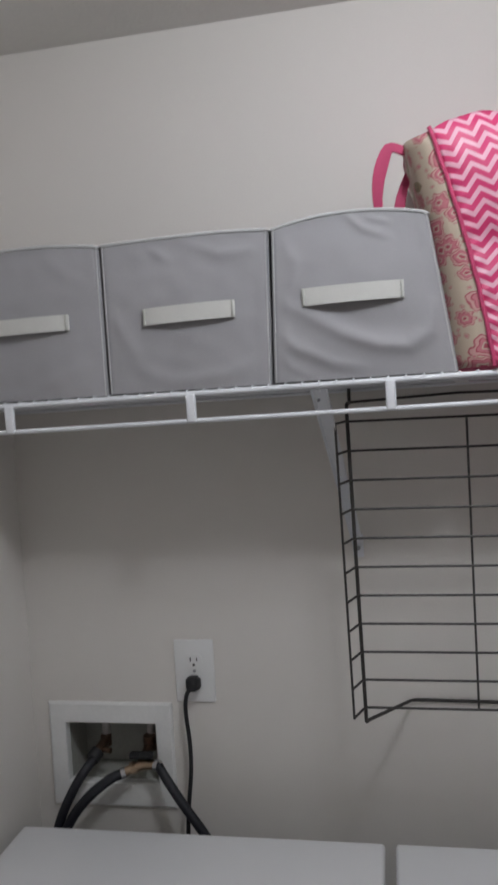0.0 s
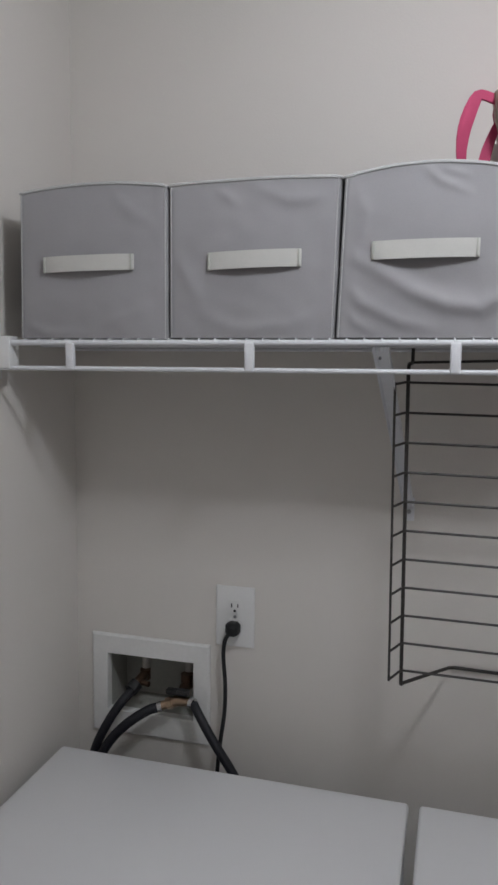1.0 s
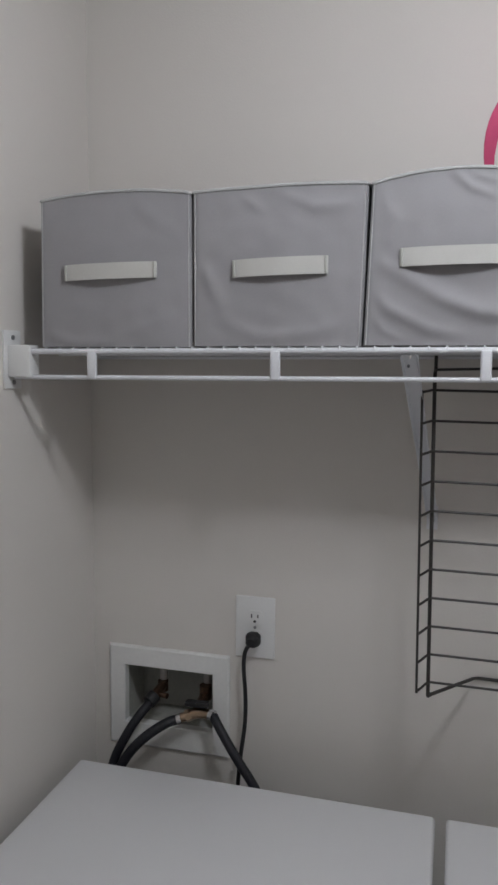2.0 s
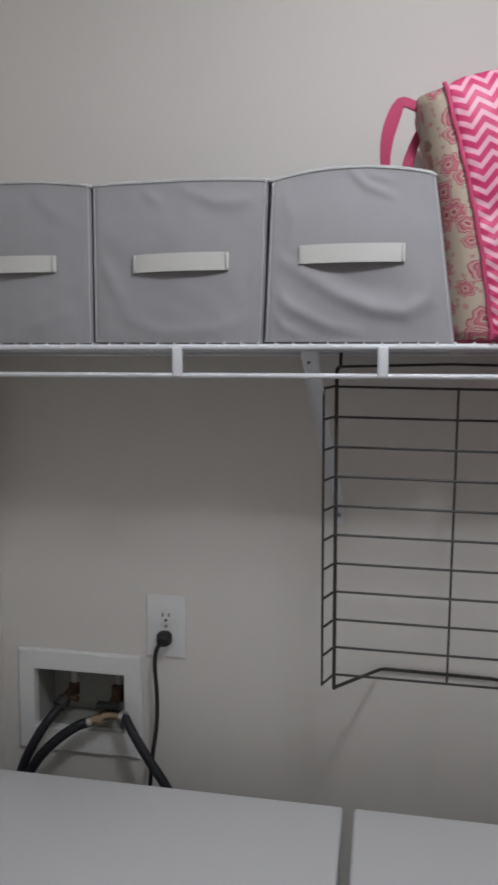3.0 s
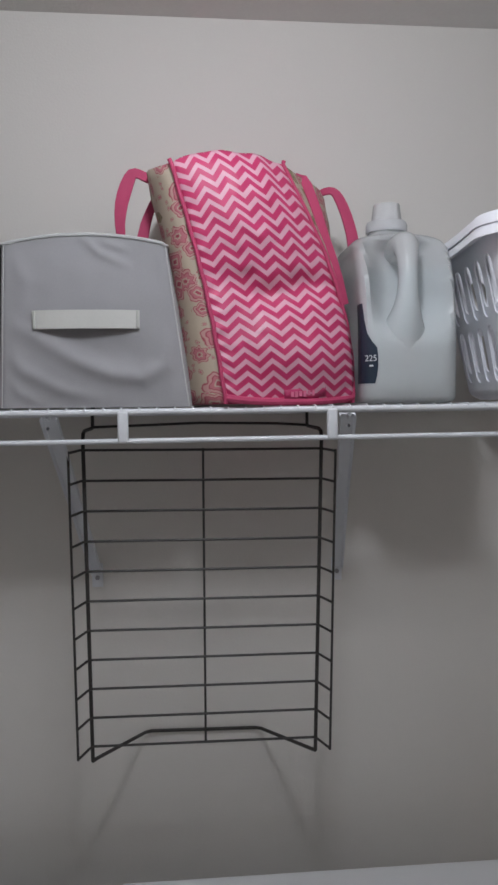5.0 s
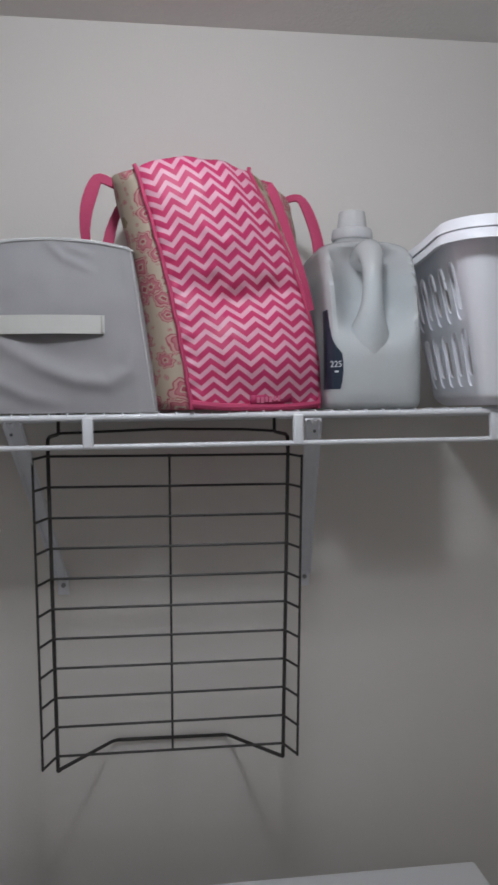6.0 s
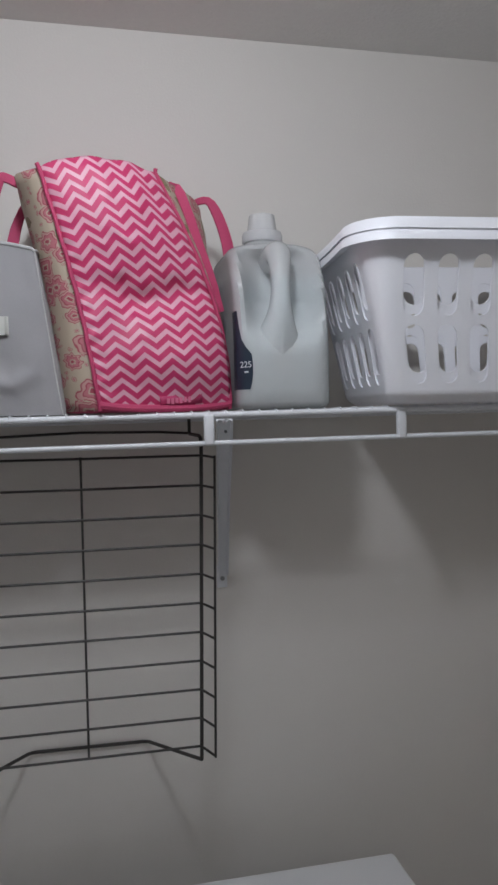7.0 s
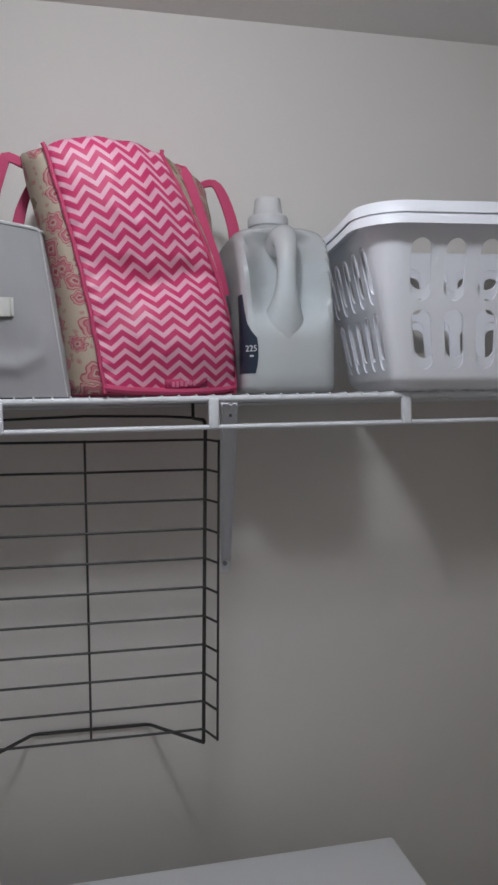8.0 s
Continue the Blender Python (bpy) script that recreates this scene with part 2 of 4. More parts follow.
def tube(points, r, seg=8, bm=None, closed=False, smooth=0):
    """A round bar along the points; r is a radius or a list of radii."""
    out = bm or bmesh.new()
    pts = [Vector(p) for p in points]
    rad = list(r) if isinstance(r, (list, tuple)) else [r] * len(pts)
    for _ in range(smooth):
        np_, nr = [], []
        for i in range(len(pts) - 1):
            if i == 0:
                np_.append(pts[0]); nr.append(rad[0])
            np_ += [pts[i] * 0.75 + pts[i + 1] * 0.25, pts[i] * 0.25 + pts[i + 1] * 0.75]
            nr += [rad[i] * 0.75 + rad[i + 1] * 0.25, rad[i] * 0.25 + rad[i + 1] * 0.75]
        np_.append(pts[-1]); nr.append(rad[-1])
        pts, rad = np_, nr
    n = len(pts)
    rings, side = [], None
    for i, p in enumerate(pts):
        a = pts[(i - 1) % n] if closed else pts[max(i - 1, 0)]
        b = pts[(i + 1) % n] if closed else pts[min(i + 1, n - 1)]
        t = (b - a).normalized()
        if side is None:
            side = t.orthogonal().normalized()
        side = (side - t * side.dot(t)).normalized()
        up = t.cross(side)
        rings.append([out.verts.new(p + (side * math.cos(2 * math.pi * k / seg) + up * math.sin(2 * math.pi * k / seg)) * rad[i]) for k in range(seg)])
    for i in range(n if closed else n - 1):
        a, b = rings[i], rings[(i + 1) % n]
        for k in range(seg):
            out.faces.new((a[k], a[(k + 1) % seg], b[(k + 1) % seg], b[k]))
    if not closed:
        out.faces.new(list(reversed(rings[0])))
        out.faces.new(rings[-1])
    return out


def ribbon(points, width, thick, smooth=2, taper=1.0):
    """A flat strap along the points; width is a vector across it."""
    pts = [Vector(p) for p in points]
    for _ in range(smooth):
        q = [pts[0]]
        for i in range(len(pts) - 1):
            q += [pts[i] * 0.75 + pts[i + 1] * 0.25, pts[i] * 0.25 + pts[i + 1] * 0.75]
        pts = q + [pts[-1]]
    bm, rows = bmesh.new(), []
    w = Vector(width) / 2
    for i, p in enumerate(pts):
        t = (pts[min(i + 1, len(pts) - 1)] - pts[max(i - 1, 0)]).normalized()
        n = t.cross(w).normalized() * thick / 2
        k = w * (1 + (taper - 1) * i / (len(pts) - 1))
        rows.append([bm.verts.new(p + c) for c in (-k - n, k - n, k + n, -k + n)])
    for a, b in zip(rows, rows[1:]):
        for k in range(4):
            bm.faces.new((a[k], a[(k + 1) % 4], b[(k + 1) % 4], b[k]))
    bm.faces.new(list(reversed(rows[0])))
    bm.faces.new(rows[-1])
    bmesh.ops.recalc_face_normals(bm, faces=bm.faces)
    return bm


def band(points, widths, facing=(0.0, -1.0, 0.0), thick=0.003):
    """A flat webbing strap whose face looks along facing; its width changes from point to point."""
    pts, wid = [Vector(p) for p in points], list(widths)
    for _ in range(1):
        q, w = [pts[0]], [wid[0]]
        for i in range(len(pts) - 1):
            q += [pts[i] * 0.75 + pts[i + 1] * 0.25, pts[i] * 0.25 + pts[i + 1] * 0.75]
            w += [wid[i] * 0.75 + wid[i + 1] * 0.25, wid[i] * 0.25 + wid[i + 1] * 0.75]
        pts, wid = q + [pts[-1]], w + [wid[-1]]
    rings = []
    for i, p in enumerate(pts):
        t = (pts[min(i + 1, len(pts) - 1)] - pts[max(i - 1, 0)]).normalized()
        across = t.cross(Vector(facing)).normalized()
        n = across.cross(t).normalized() * thick / 2
        k = across * wid[i] / 2
        rings.append([p - k - n, p - k * 0.9 - n * 1.5, p + k * 0.9 - n * 1.5, p + k - n, p + k + n, p + k * 0.9 + n * 1.5, p - k * 0.9 + n * 1.5, p - k + n])
    return loft(rings)


def loft(rings, cap=True, bm=None):
    out = bm or bmesh.new()
    vs = [[out.verts.new(p) for p in ring] for ring in rings]
    n = len(vs[0])
    for a, b in zip(vs, vs[1:]):
        for k in range(n):
            out.faces.new((a[k], a[(k + 1) % n], b[(k + 1) % n], b[k]))
    if cap:
        out.faces.new(list(reversed(vs[0])))
        out.faces.new(vs[-1])
    bmesh.ops.recalc_face_normals(out, faces=out.faces)
    return out


def rounded(cx, cy, hx, hy, r, z, n=6):
    """A rounded rectangle, counter-clockwise from above."""
    r = min(r, hx * 0.999, hy * 0.999)
    out = []
    for sx, sy, a0 in ((1, 1, 0), (-1, 1, 90), (-1, -1, 180), (1, -1, 270)):
        for k in range(n + 1):
            a = radians(a0 + 90 * k / n)
            out.append((cx + sx * (hx - r) + r * math.cos(a), cy + sy * (hy - r) + r * math.sin(a), z))
    return out


def disc(c, axis, r, depth, seg=20, r2=None):
    bm = bmesh.new()
    q = Vector((0, 0, 1)).rotation_difference(Vector(axis)).to_matrix().to_4x4()
    bmesh.ops.create_cone(bm, cap_ends=True, segments=seg, radius1=r, radius2=r if r2 is None else r2, depth=depth, matrix=Matrix.Translation(c) @ q)
    return bm


# ---- the room ----
XL, XR, YB, YF, ZC = -0.655, 1.30, 1.40, -1.35, 2.49
HX0, HX1, HZ0, HZ1 = -0.584, -0.386, 1.004, 1.132   # opening for the outlet box

bm = box((XL - 0.12, YB, 0), (HX0, YB + 0.12, ZC))
box((HX1, YB, 0), (XR + 0.12, YB + 0.12, ZC), bm=bm)
box((HX0, YB, 0), (HX1, YB + 0.12, HZ0), bm=bm)
box((HX0, YB, HZ1), (HX1, YB + 0.12, ZC), bm=bm)
tagged(part("wall_back", bm, WALL, smooth=False), "warm off-white painted laundry room wall", "wall", kind="structure")
tagged(part("wall_left", box((XL - 0.12, YF, 0), (XL, YB, ZC)), WALL, smooth=False), "warm off-white painted side wall", "wall", kind="structure")
tagged(part("wall_right", box((XR, YF, 0), (XR + 0.12, YB, ZC)), WALL, smooth=False), "warm off-white painted side wall", "wall", kind="structure")
tagged(part("wall_front", box((XL - 0.12, YF - 0.12, 0), (XR + 0.12, YF, ZC)), WALL, smooth=False), "warm off-white painted wall", "wall", kind="structure")
tagged(part("ceiling", box((XL - 0.12, YF - 0.12, ZC), (XR + 0.12, YB + 0.12, ZC + 0.1)), CEIL, smooth=False), "greyish white painted ceiling", "ceiling", kind="structure")
tagged(part("floor", box((XL - 0.12, YF - 0.12, -0.1), (XR + 0.12, YB + 0.12, 0)), FLOOR, smooth=False), "plain unseen floor, brown chosen for warm bounce light", "floor", kind="structure")


# ---- laundry machines ----
def machine(x0, x1, label):
    y0, y1, zt = 0.56, 1.268, 0.9815
    m = thing("laundry_machine", ((x0 + x1) / 2, (y0 + y1) / 2, 0), label, "washing machine", "pair of laundry machines")
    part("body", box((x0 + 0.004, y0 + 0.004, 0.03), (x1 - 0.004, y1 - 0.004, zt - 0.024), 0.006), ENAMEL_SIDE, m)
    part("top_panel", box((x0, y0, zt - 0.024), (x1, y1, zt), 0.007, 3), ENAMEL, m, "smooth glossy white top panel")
    for x in (x0 + 0.06, x1 - 0.06):
        for y in (y0 + 0.06, y1 - 0.06):
            part("foot", disc((x, y, 0.015), (0, 0, 1), 0.022, 0.03), RUBBER, m, "black rubber foot")
    return m


machine(-0.622, 0.064, "white enamelled laundry machine below the water outlet box")
machine(0.082, 0.768, "white enamelled laundry machine with a clear flat top")


# ---- wire shelf ----
YS, ZT = 1.103, 1.796          # front rail, top of the deck
shelf = thing("wire_shelf", (0.4, 1.25, ZT), "white vinyl-coated wire shelf fixed along the wall", "shelf")
shelf.rotation_euler = (0, -0.0065, 0)      # one end hangs a few millimetres lower
part("front_top_rail", tube([(XL + 0.012, YS, 1.789), (XR - 0.005, YS, 1.789)], 0.0046, 10), SHELF_WHITE, shelf)
part("front_lower_rail", tube([(XL + 0.012, YS, 1.747), (XR - 0.005, YS, 1.747)], 0.0038, 10), SHELF_WHITE, shelf)
part("middle_rail", tube([(XL + 0.004, 1.265, 1.7862), (XR - 0.005, 1.265, 1.7862)], 0.0028, 8), SHELF_WHITE, shelf)
part("back_rail", tube([(XL + 0.004, 1.388, 1.7818), (XR - 0.005, 1.388, 1.7818)], 0.0038, 8), SHELF_WHITE, shelf)
for k in range(6):
    x = -0.499 + 0.3053 * k
    bm = box((x - 0.0078, YS - 0.0062, 1.744), (x + 0.0078, YS + 0.0035, 1.790), 0.0034, 3)
    part("post", bm, SHELF_WHITE, shelf)
first = None
for k in range(81):
    x = -0.636 + 0.0257 * k
    if x > XR - 0.01:
        break
    if first is None:
        bm = tube([(x, YS - 0.0038, 1.7905), (x, YS - 0.0028, 1.7930), (x, YS + 0.001, 1.7945), (x, 1.25, 1.7910), (x, 1.394, 1.7870)], 0.0016, 6)
        first, x_first = part("cross_wire", bm, SHELF_WHITE, shelf), x
    else:
        w = first.copy()
        scene.collection.objects.link(w)
        w.location = (x - x_first, 0, 0)


def shelf_bracket(xt, xf, label):
    b = thing("shelf_bracket", (xf, 1.397, 1.47), label, "bracket", "shelf brackets")
    top, foot = Vector((xt, 1.128, 1.780)), Vector((xf, 1.390, 1.492))
    bm = bmesh.new()
    rows = []
    for p, hw in ((top + Vector((0, -0.006, 0.002)), 0.0125), (top.lerp(foot, 0.5), 0.0105), (foot, 0.0095)):
        n = Vector((0, 0.74, 0.67)) * 0.0016
        f = Vector((0, -0.006, -0.006))
        rows.append([bm.verts.new(p + c) for c in (Vector((-hw, 0, 0)) - n + f, Vector((-hw + 0.003, 0, 0)) - n, Vector((hw - 0.003, 0, 0)) - n, Vector((hw, 0, 0)) - n + f,
                                                   Vector((hw, 0, 0)) + n, Vector((-hw, 0, 0)) + n)])
    for a, c in zip(rows, rows[1:]):
        for k in range(6):
            bm.faces.new((a[k], a[(k + 1) % 6], c[(k + 1) % 6], c[k]))
    bm.faces.new(list(reversed(rows[0])))
    bm.faces.new(rows[-1])
    bmesh.ops.recalc_face_normals(bm, faces=bm.faces)
    part("strut", bm, SHELF_WHITE, b)
    part("hook", tube([(xt, 1.123, 1.781), (xt, 1.113, 1.776), (xt, 1.106, 1.781)], 0.003, 8), SHELF_WHITE, b)
    part("wall_foot", box((xf - 0.010, 1.3955, 1.462), (xf + 0.010, 1.3998, 1.506), 0.0015), SHELF_WHITE, b)
    part("screw", disc((xf, 1.394, 1.480), (0, -1, 0), 0.0042, 0.004, 12), SCREW, b, "grey screw head")
    part("screw", disc((xt, 1.112, 1.764), (0, -1, -0.6), 0.0022, 0.003, 10), RIVET, b, "dark rivet")
    return b


shelf_bracket(0.004, 0.038, "white steel shelf bracket screwed to the wall")
shelf_bracket(0.444, 0.484, "white steel shelf bracket beside the hanging rack")
shelf_bracket(1.10, 1.14, "white steel shelf bracket under the laundry baskets")

eb = thing("shelf_end_bracket", (XL, YS, 1.765), "white plastic shelf end bracket on the side wall", "bracket")
part("wall_plate", box((XL + 0.0002, 1.086, 1.720), (XL + 0.0045, 1.136, 1.818), 0.0015), PLASTIC_WHITE, eb)
part("cup", box((XL + 0.0045, 1.094, 1.740), (XL + 0.046, 1.126, 1.7935), 0.003), PLASTIC_WHITE, eb)
for z in (1.806, 1.731):
    part("screw", disc((XL + 0.0052, 1.111, z), (1, 0, 0), 0.004, 0.003, 12), SCREW, eb, "grey screw head")


def wall_clip(x):
    c = thing("wall_clip", (x, 1.399, 1.79), "small white plastic clip holding the shelf", "clip", "shelf wall clips")
    part("clip_body", box((x - 0.012, 1.383, 1.780), (x + 0.012, 1.3998, 1.7925), 0.003), PLASTIC_WHITE, c)
    part("nail", disc((x + 0.005, 1.382, 1.788), (0, -1, 0), 0.0025, 0.003, 10), SCREW, c)


for x in (-0.30, 0.24, 0.735, 1.22):
    wall_clip(x)


# ---- storage bins ----
def bin_box(xb0, xb1, xt0, xt1, zt, arch, seed, folds, label, hx0, hx1, hz0, hz1):
    y0, y1 = 1.1075, 1.374
    z0 = ZT - 0.001 + 0.0065 * ((xb0 + xb1) / 2 - 0.4)
    b = thing("storage_bin", ((xb0 + xb1) / 2, (y0 + y1) / 2, z0), label, "storage bin", "row of fabric bins")
    nu, nv, r = 80, 70, 0.007

    def outline(v):
        e0, e1 = xb0 + (xt0 - xb0) * v, xb1 + (xt1 - xb1) * v
        pts = []
        for (ax, ay), (bx, by) in (((e0, y0), (e1, y0)), ((e1, y0), (e1, y1)), ((e1, y1), (e0, y1)), ((e0, y1), (e0, y0))):
            for k in range(nu):
                f = k / nu
                x, y = ax + (bx - ax) * f, ay + (by - ay) * f
                pts.append([x, y, f])
        return pts

    def level(v, inset=0.0):
        ring = []
        for i, (x, y, f) in enumerate(outline(v)):
            side = i // nu
            bow = math.sin(math.pi * f) ** 0.8
            d = 0.006 * bow * (0.35 + 0.65 * math.sin(math.pi * min(1, v + 0.05)))
            fade = min(1.0, min(f, 1 - f) * 11) ** 1.5
            d += fade * (0.0035 * noise.noise((x * 9 + seed, v * 2.4, y * 9)) + 0.0014 * noise.noise((x * 30 + seed, v * 8, y * 30)))
            z = z0 + 0.001 + (zt - z0) * v
            z += (arch * math.sin(math.pi * min(max((f - 0.04) / 0.96, 0), 1)) ** 0.7 if side == 0 else arch * 0.4 * math.sin(math.pi * f)) * v ** 2
            if side == 0:
                for pts, amp, wid in folds:
                    best = (9.0, 0.0)
                    for k, ((fx, fv), (gx, gv)) in enumerate(zip(pts, pts[1:])):
                        dx, dv = gx - fx, gv - fv
                        q = min(1, max(0, ((f - fx) * dx + (v - fv) * dv) / (dx * dx + dv * dv)))
                        best = min(best, (math.hypot(f - fx - q * dx, v - fv - q * dv), (k + q) / (len(pts) - 1)))
                    d += 0.78 * fade * amp * math.exp(-(best[0] / wid) ** 2) * math.sin(math.pi * (0.10 + 0.80 * best[1]))
            n = ((0, -1), (1, 0), (0, 1), (-1, 0))[side]
            near = min(f, 1 - f) * (xb1 - xb0)
            k = max(0.0, r - near) * 0.5
            ring.append((x + n[0] * (d - k - inset), y + n[1] * (d - k - inset), z))
        return ring

    bm = loft([level(j / nv) for j in range(nv + 1)], cap=False)
    bm.verts.ensure_lookup_table()
    bm.faces.new(list(reversed(bm.verts[:4 * nu])))
    body = part("body", bm, FABRIC, b, "soft grey non-woven fabric")
    sol = body.modifiers.new("thickness", "SOLIDIFY")
    sol.thickness, sol.offset = 0.003, -1
    part("rim", tube([(x, y, z + 0.0004) for x, y, z in level(1.0)][::2], 0.0026, 6, closed=True), BIN_RIM, b, "pale bound edge")
    rows = [level(k / 12) for k in range(13)]
    for i in (1, nu - 1):
        part("corner_seam", tube([Vector(r_[i]) + Vector((0, -0.0006, 0)) for r_ in rows], 0.0009, 6), BIN_RIM, b, "pale sewn corner")
    pts = []
    for k in range(9):
        f = k / 8
        x = hx0 + (hx1 - hx0) * f
        pts.append((x, y0 - 0.0075 - 0.0095 * math.sin(math.pi * f) ** 0.6, (hz0[0] + hz0[1]) / 2 + f * ((hz1[0] + hz1[1]) / 2 - (hz0[0] + hz0[1]) / 2)))
    part("handle", ribbon(pts, (0, -0.001, abs(hz0[1] - hz0[0])), 0.0022, 1), CREAM, b, "off-white webbing handle")
    for x, z in ((hx0 + 0.003, sum(hz0) / 2), (hx1 - 0.003, sum(hz1) / 2)):
        part("seam", box((x - 0.0015, y0 - 0.0125, z - 0.0122), (x + 0.0015, y0 - 0.003, z + 0.0122), 0.0008), SEAM, b, "stitched end")
        part("seam", box((x - 0.0025, y0 - 0.010, z - 0.012), (x + 0.0025, y0 - 0.002, z + 0.012), 0.001), CREAM, b)
    return b


bin_box(-0.594, -0.331, -0.591, -0.332, 2.024, 0.009, 3, [(((0.02, 0.10), (0.25, 0.03), (0.5, 0.02)), 0.004, 0.04), (((0.62, 0.97), (0.80, 0.80), (0.97, 0.72)), 0.003, 0.05), (((0.55, 0.08), (0.95, 0.22)), 0.003, 0.05)],
        "grey fabric storage bin standing beside the side wall", -0.544, -0.385, (1.8955, 1.9205), (1.8975, 1.9235))
bin_box(-0.327, -0.066, -0.328, -0.060, 2.0245, 0.003, 17, [(((0.02, 0.55), (0.12, 0.40), (0.20, 0.22)), 0.004, 0.05), (((0.50, 0.97), (0.72, 0.86), (0.95, 0.88)), 0.004, 0.04), (((0.20, 0.16), (0.40, 0.06), (0.75, 0.08), (0.95, 0.20)), 0.004, 0.05), (((0.30, 0.95), (0.42, 0.85)), 0.003, 0.03)],
        "grey fabric storage bin between two others", -0.261, -0.115, (1.895, 1.921), (1.898, 1.924))
bin_box(-0.062, 0.211, -0.054, 0.178, 2.024, 0.014, 29, [(((0.05, 0.52), (0.20, 0.43), (0.42, 0.28), (0.60, 0.20), (0.76, 0.18), (0.88, 0.26), (0.93, 0.42)), 0.009, 0.050),
        (((0.30, 0.44), (0.55, 0.33), (0.78, 0.32)), -0.005, 0.08), (((0.02, 0.34), (0.14, 0.22), (0.34, 0.10), (0.50, 0.06)), 0.006, 0.040), (((0.02, 0.20), (0.10, 0.10), (0.20, 0.03)), 0.004, 0.03),
        (((0.48, 0.99), (0.58, 0.90), (0.74, 0.84)), 0.005, 0.025), (((0.60, 0.96), (0.75, 0.93)), 0.004, 0.02), (((0.05, 0.95), (0.15, 0.75), (0.12, 0.60)), 0.003, 0.04)],
        "slumped, wrinkled grey fabric storage bin beside the bag", -0.012, 0.138, (1.905, 1.931), (1.906, 1.932))


# ---- tote bag ----
bag = thing("tote_bag", (0.33, 1.24, ZT), "pink chevron tote bag with paisley sides, leaning over", "bag")
BZ0 = ZT + 0.002


def bag_section(d, u, v):
    """Point on the bag: d depth 0 front to 1 back, u across 0..1, v up 0..1."""
    yl, yr = 1.096, 1.150 - 0.01 * v
    left = 0.260 + (0.186 - 0.260) * v + 0.008 * math.sin(math.pi * v)
    right = 0.458 + (0.351 - 0.458) * v + 0.028 * math.sin(math.pi * v ** 0.9)
    bulge = 0.044 * min(1.0, d / 0.15) ** 0.7 * (1 - 0.35 * max(0.0, d - 0.5) / 0.5)
    left -= bulge * (1.18 - 0.36 * v)
    slow = 0.044 * min(1.0, d / 0.32) ** 0.8 * (1 - 0.35 * max(0.0, d - 0.5) / 0.5)
    right += slow * (0.05 + 1.05 * v) + 0.046 * max(0.0, v - 0.55) / 0.45 * min(1.0, max(0.0, d - 0.1) / 0.5)
    x = left + (right - left) * u
    y = yl + (yr - yl) * u + d * (1.384 - (yl + (yr - yl) * u))
    if v > 0.9:
        y += 0.010 * ((v - 0.9) / 0.1) ** 2 * math.sin(math.pi * u) ** 0.5 * (1 - d)
    crest = math.sin(math.pi * u ** 0.85) ** 0.8 + 0.16 * math.sin(19 * u) * u
    top = 2.137 + 0.016 * crest * max(0.0, 1 - 4 * d) + 0.014 * u + 0.004 * min(1, 4 * d) - 0.02 * math.sin(math.pi * u) * min(1, 2 * d)
    if u > 0.9:
        top -= 0.014 * min(1.0, d / 0.3) + 0.022 * max(0.0, d - 0.2)
    z = BZ0 + (top - BZ0) * v
    return Vector((x, y, z))


nu, nv = 44, 84
bm = bmesh.new()
uvl = bm.loops.layers.uv.new("UVMap")
grid = []
for j in range(nv + 1):
    row = []
    for i in range(nu + 1):
        u, v = i / nu, j / nv
        p = bag_section(0, u, v)
        puff = math.sin(math.pi * u) ** 0.6 * math.sin(math.pi * min(1, v * 1.02)) ** 0.5
        p.y -= 0.012 * puff
        dent = math.exp(-(((u - 0.5) / 0.42) ** 2 + ((v - 0.47 - 0.03 * math.cos(u * 6.5)) / 0.06) ** 2))
        p.y += 0.016 * dent
        seam = min(u, 1 - u)
        p.y += 0.0022 * math.exp(-(seam / 0.07) ** 2) * math.sin(v * 96 + 3 * u) * min(1, seam * 40)
        p.y += 0.004 * math.exp(-(((u - 0.30) / 0.10) ** 2 + ((v - 0.52) / 0.025) ** 2)) + 0.005 * math.exp(-(((u - 0.80) / 0.14) ** 2 + ((v - 0.50) / 0.04) ** 2))
        p.z += 0.007 * abs(2 * u - 1) ** 3 * (1 - v) ** 8
        p.y -= 0.007 * (1 - v) ** 8 * math.sin(math.pi * u)
        lean = min(1.0, max(0.0, (v - 0.50) / 0.38))
        p.y -= 0.022 * lean * lean * (3 - 2 * lean) * math.sin(math.pi * u) ** 0.5
        p.y -= 0.027 * math.exp(-(((u - 0.66) / 0.38) ** 2 + ((v - 0.20) / 0.16) ** 2)) + 0.008 * math.exp(-(((u - 0.4) / 0.3) ** 2 + ((v - 0.66) / 0.09) ** 2))
        p.y += puff * (0.006 * noise.noise((u * 4, v * 7, 3)) + 0.003 * noise.noise((u * 9, v * 17, 8)))
        row.append(bm.verts.new(p))
    grid.append(row)
for j in range(nv):
    for i in range(nu):
        f = bm.faces.new((grid[j][i], grid[j][i + 1], grid[j + 1][i + 1], grid[j + 1][i]))
        for lp, (a, c) in zip(f.loops, ((i, j), (i + 1, j), (i + 1, j + 1), (i, j + 1))):
            lp[uvl].uv = (a / nu, c / nv)
fp = part("front_panel", bm, CHEVRON, bag, "shiny pink and white chevron cloth")
sol = fp.modifiers.new("thickness", "SOLIDIFY")
sol.thickness, sol.offset = 0.002, -1


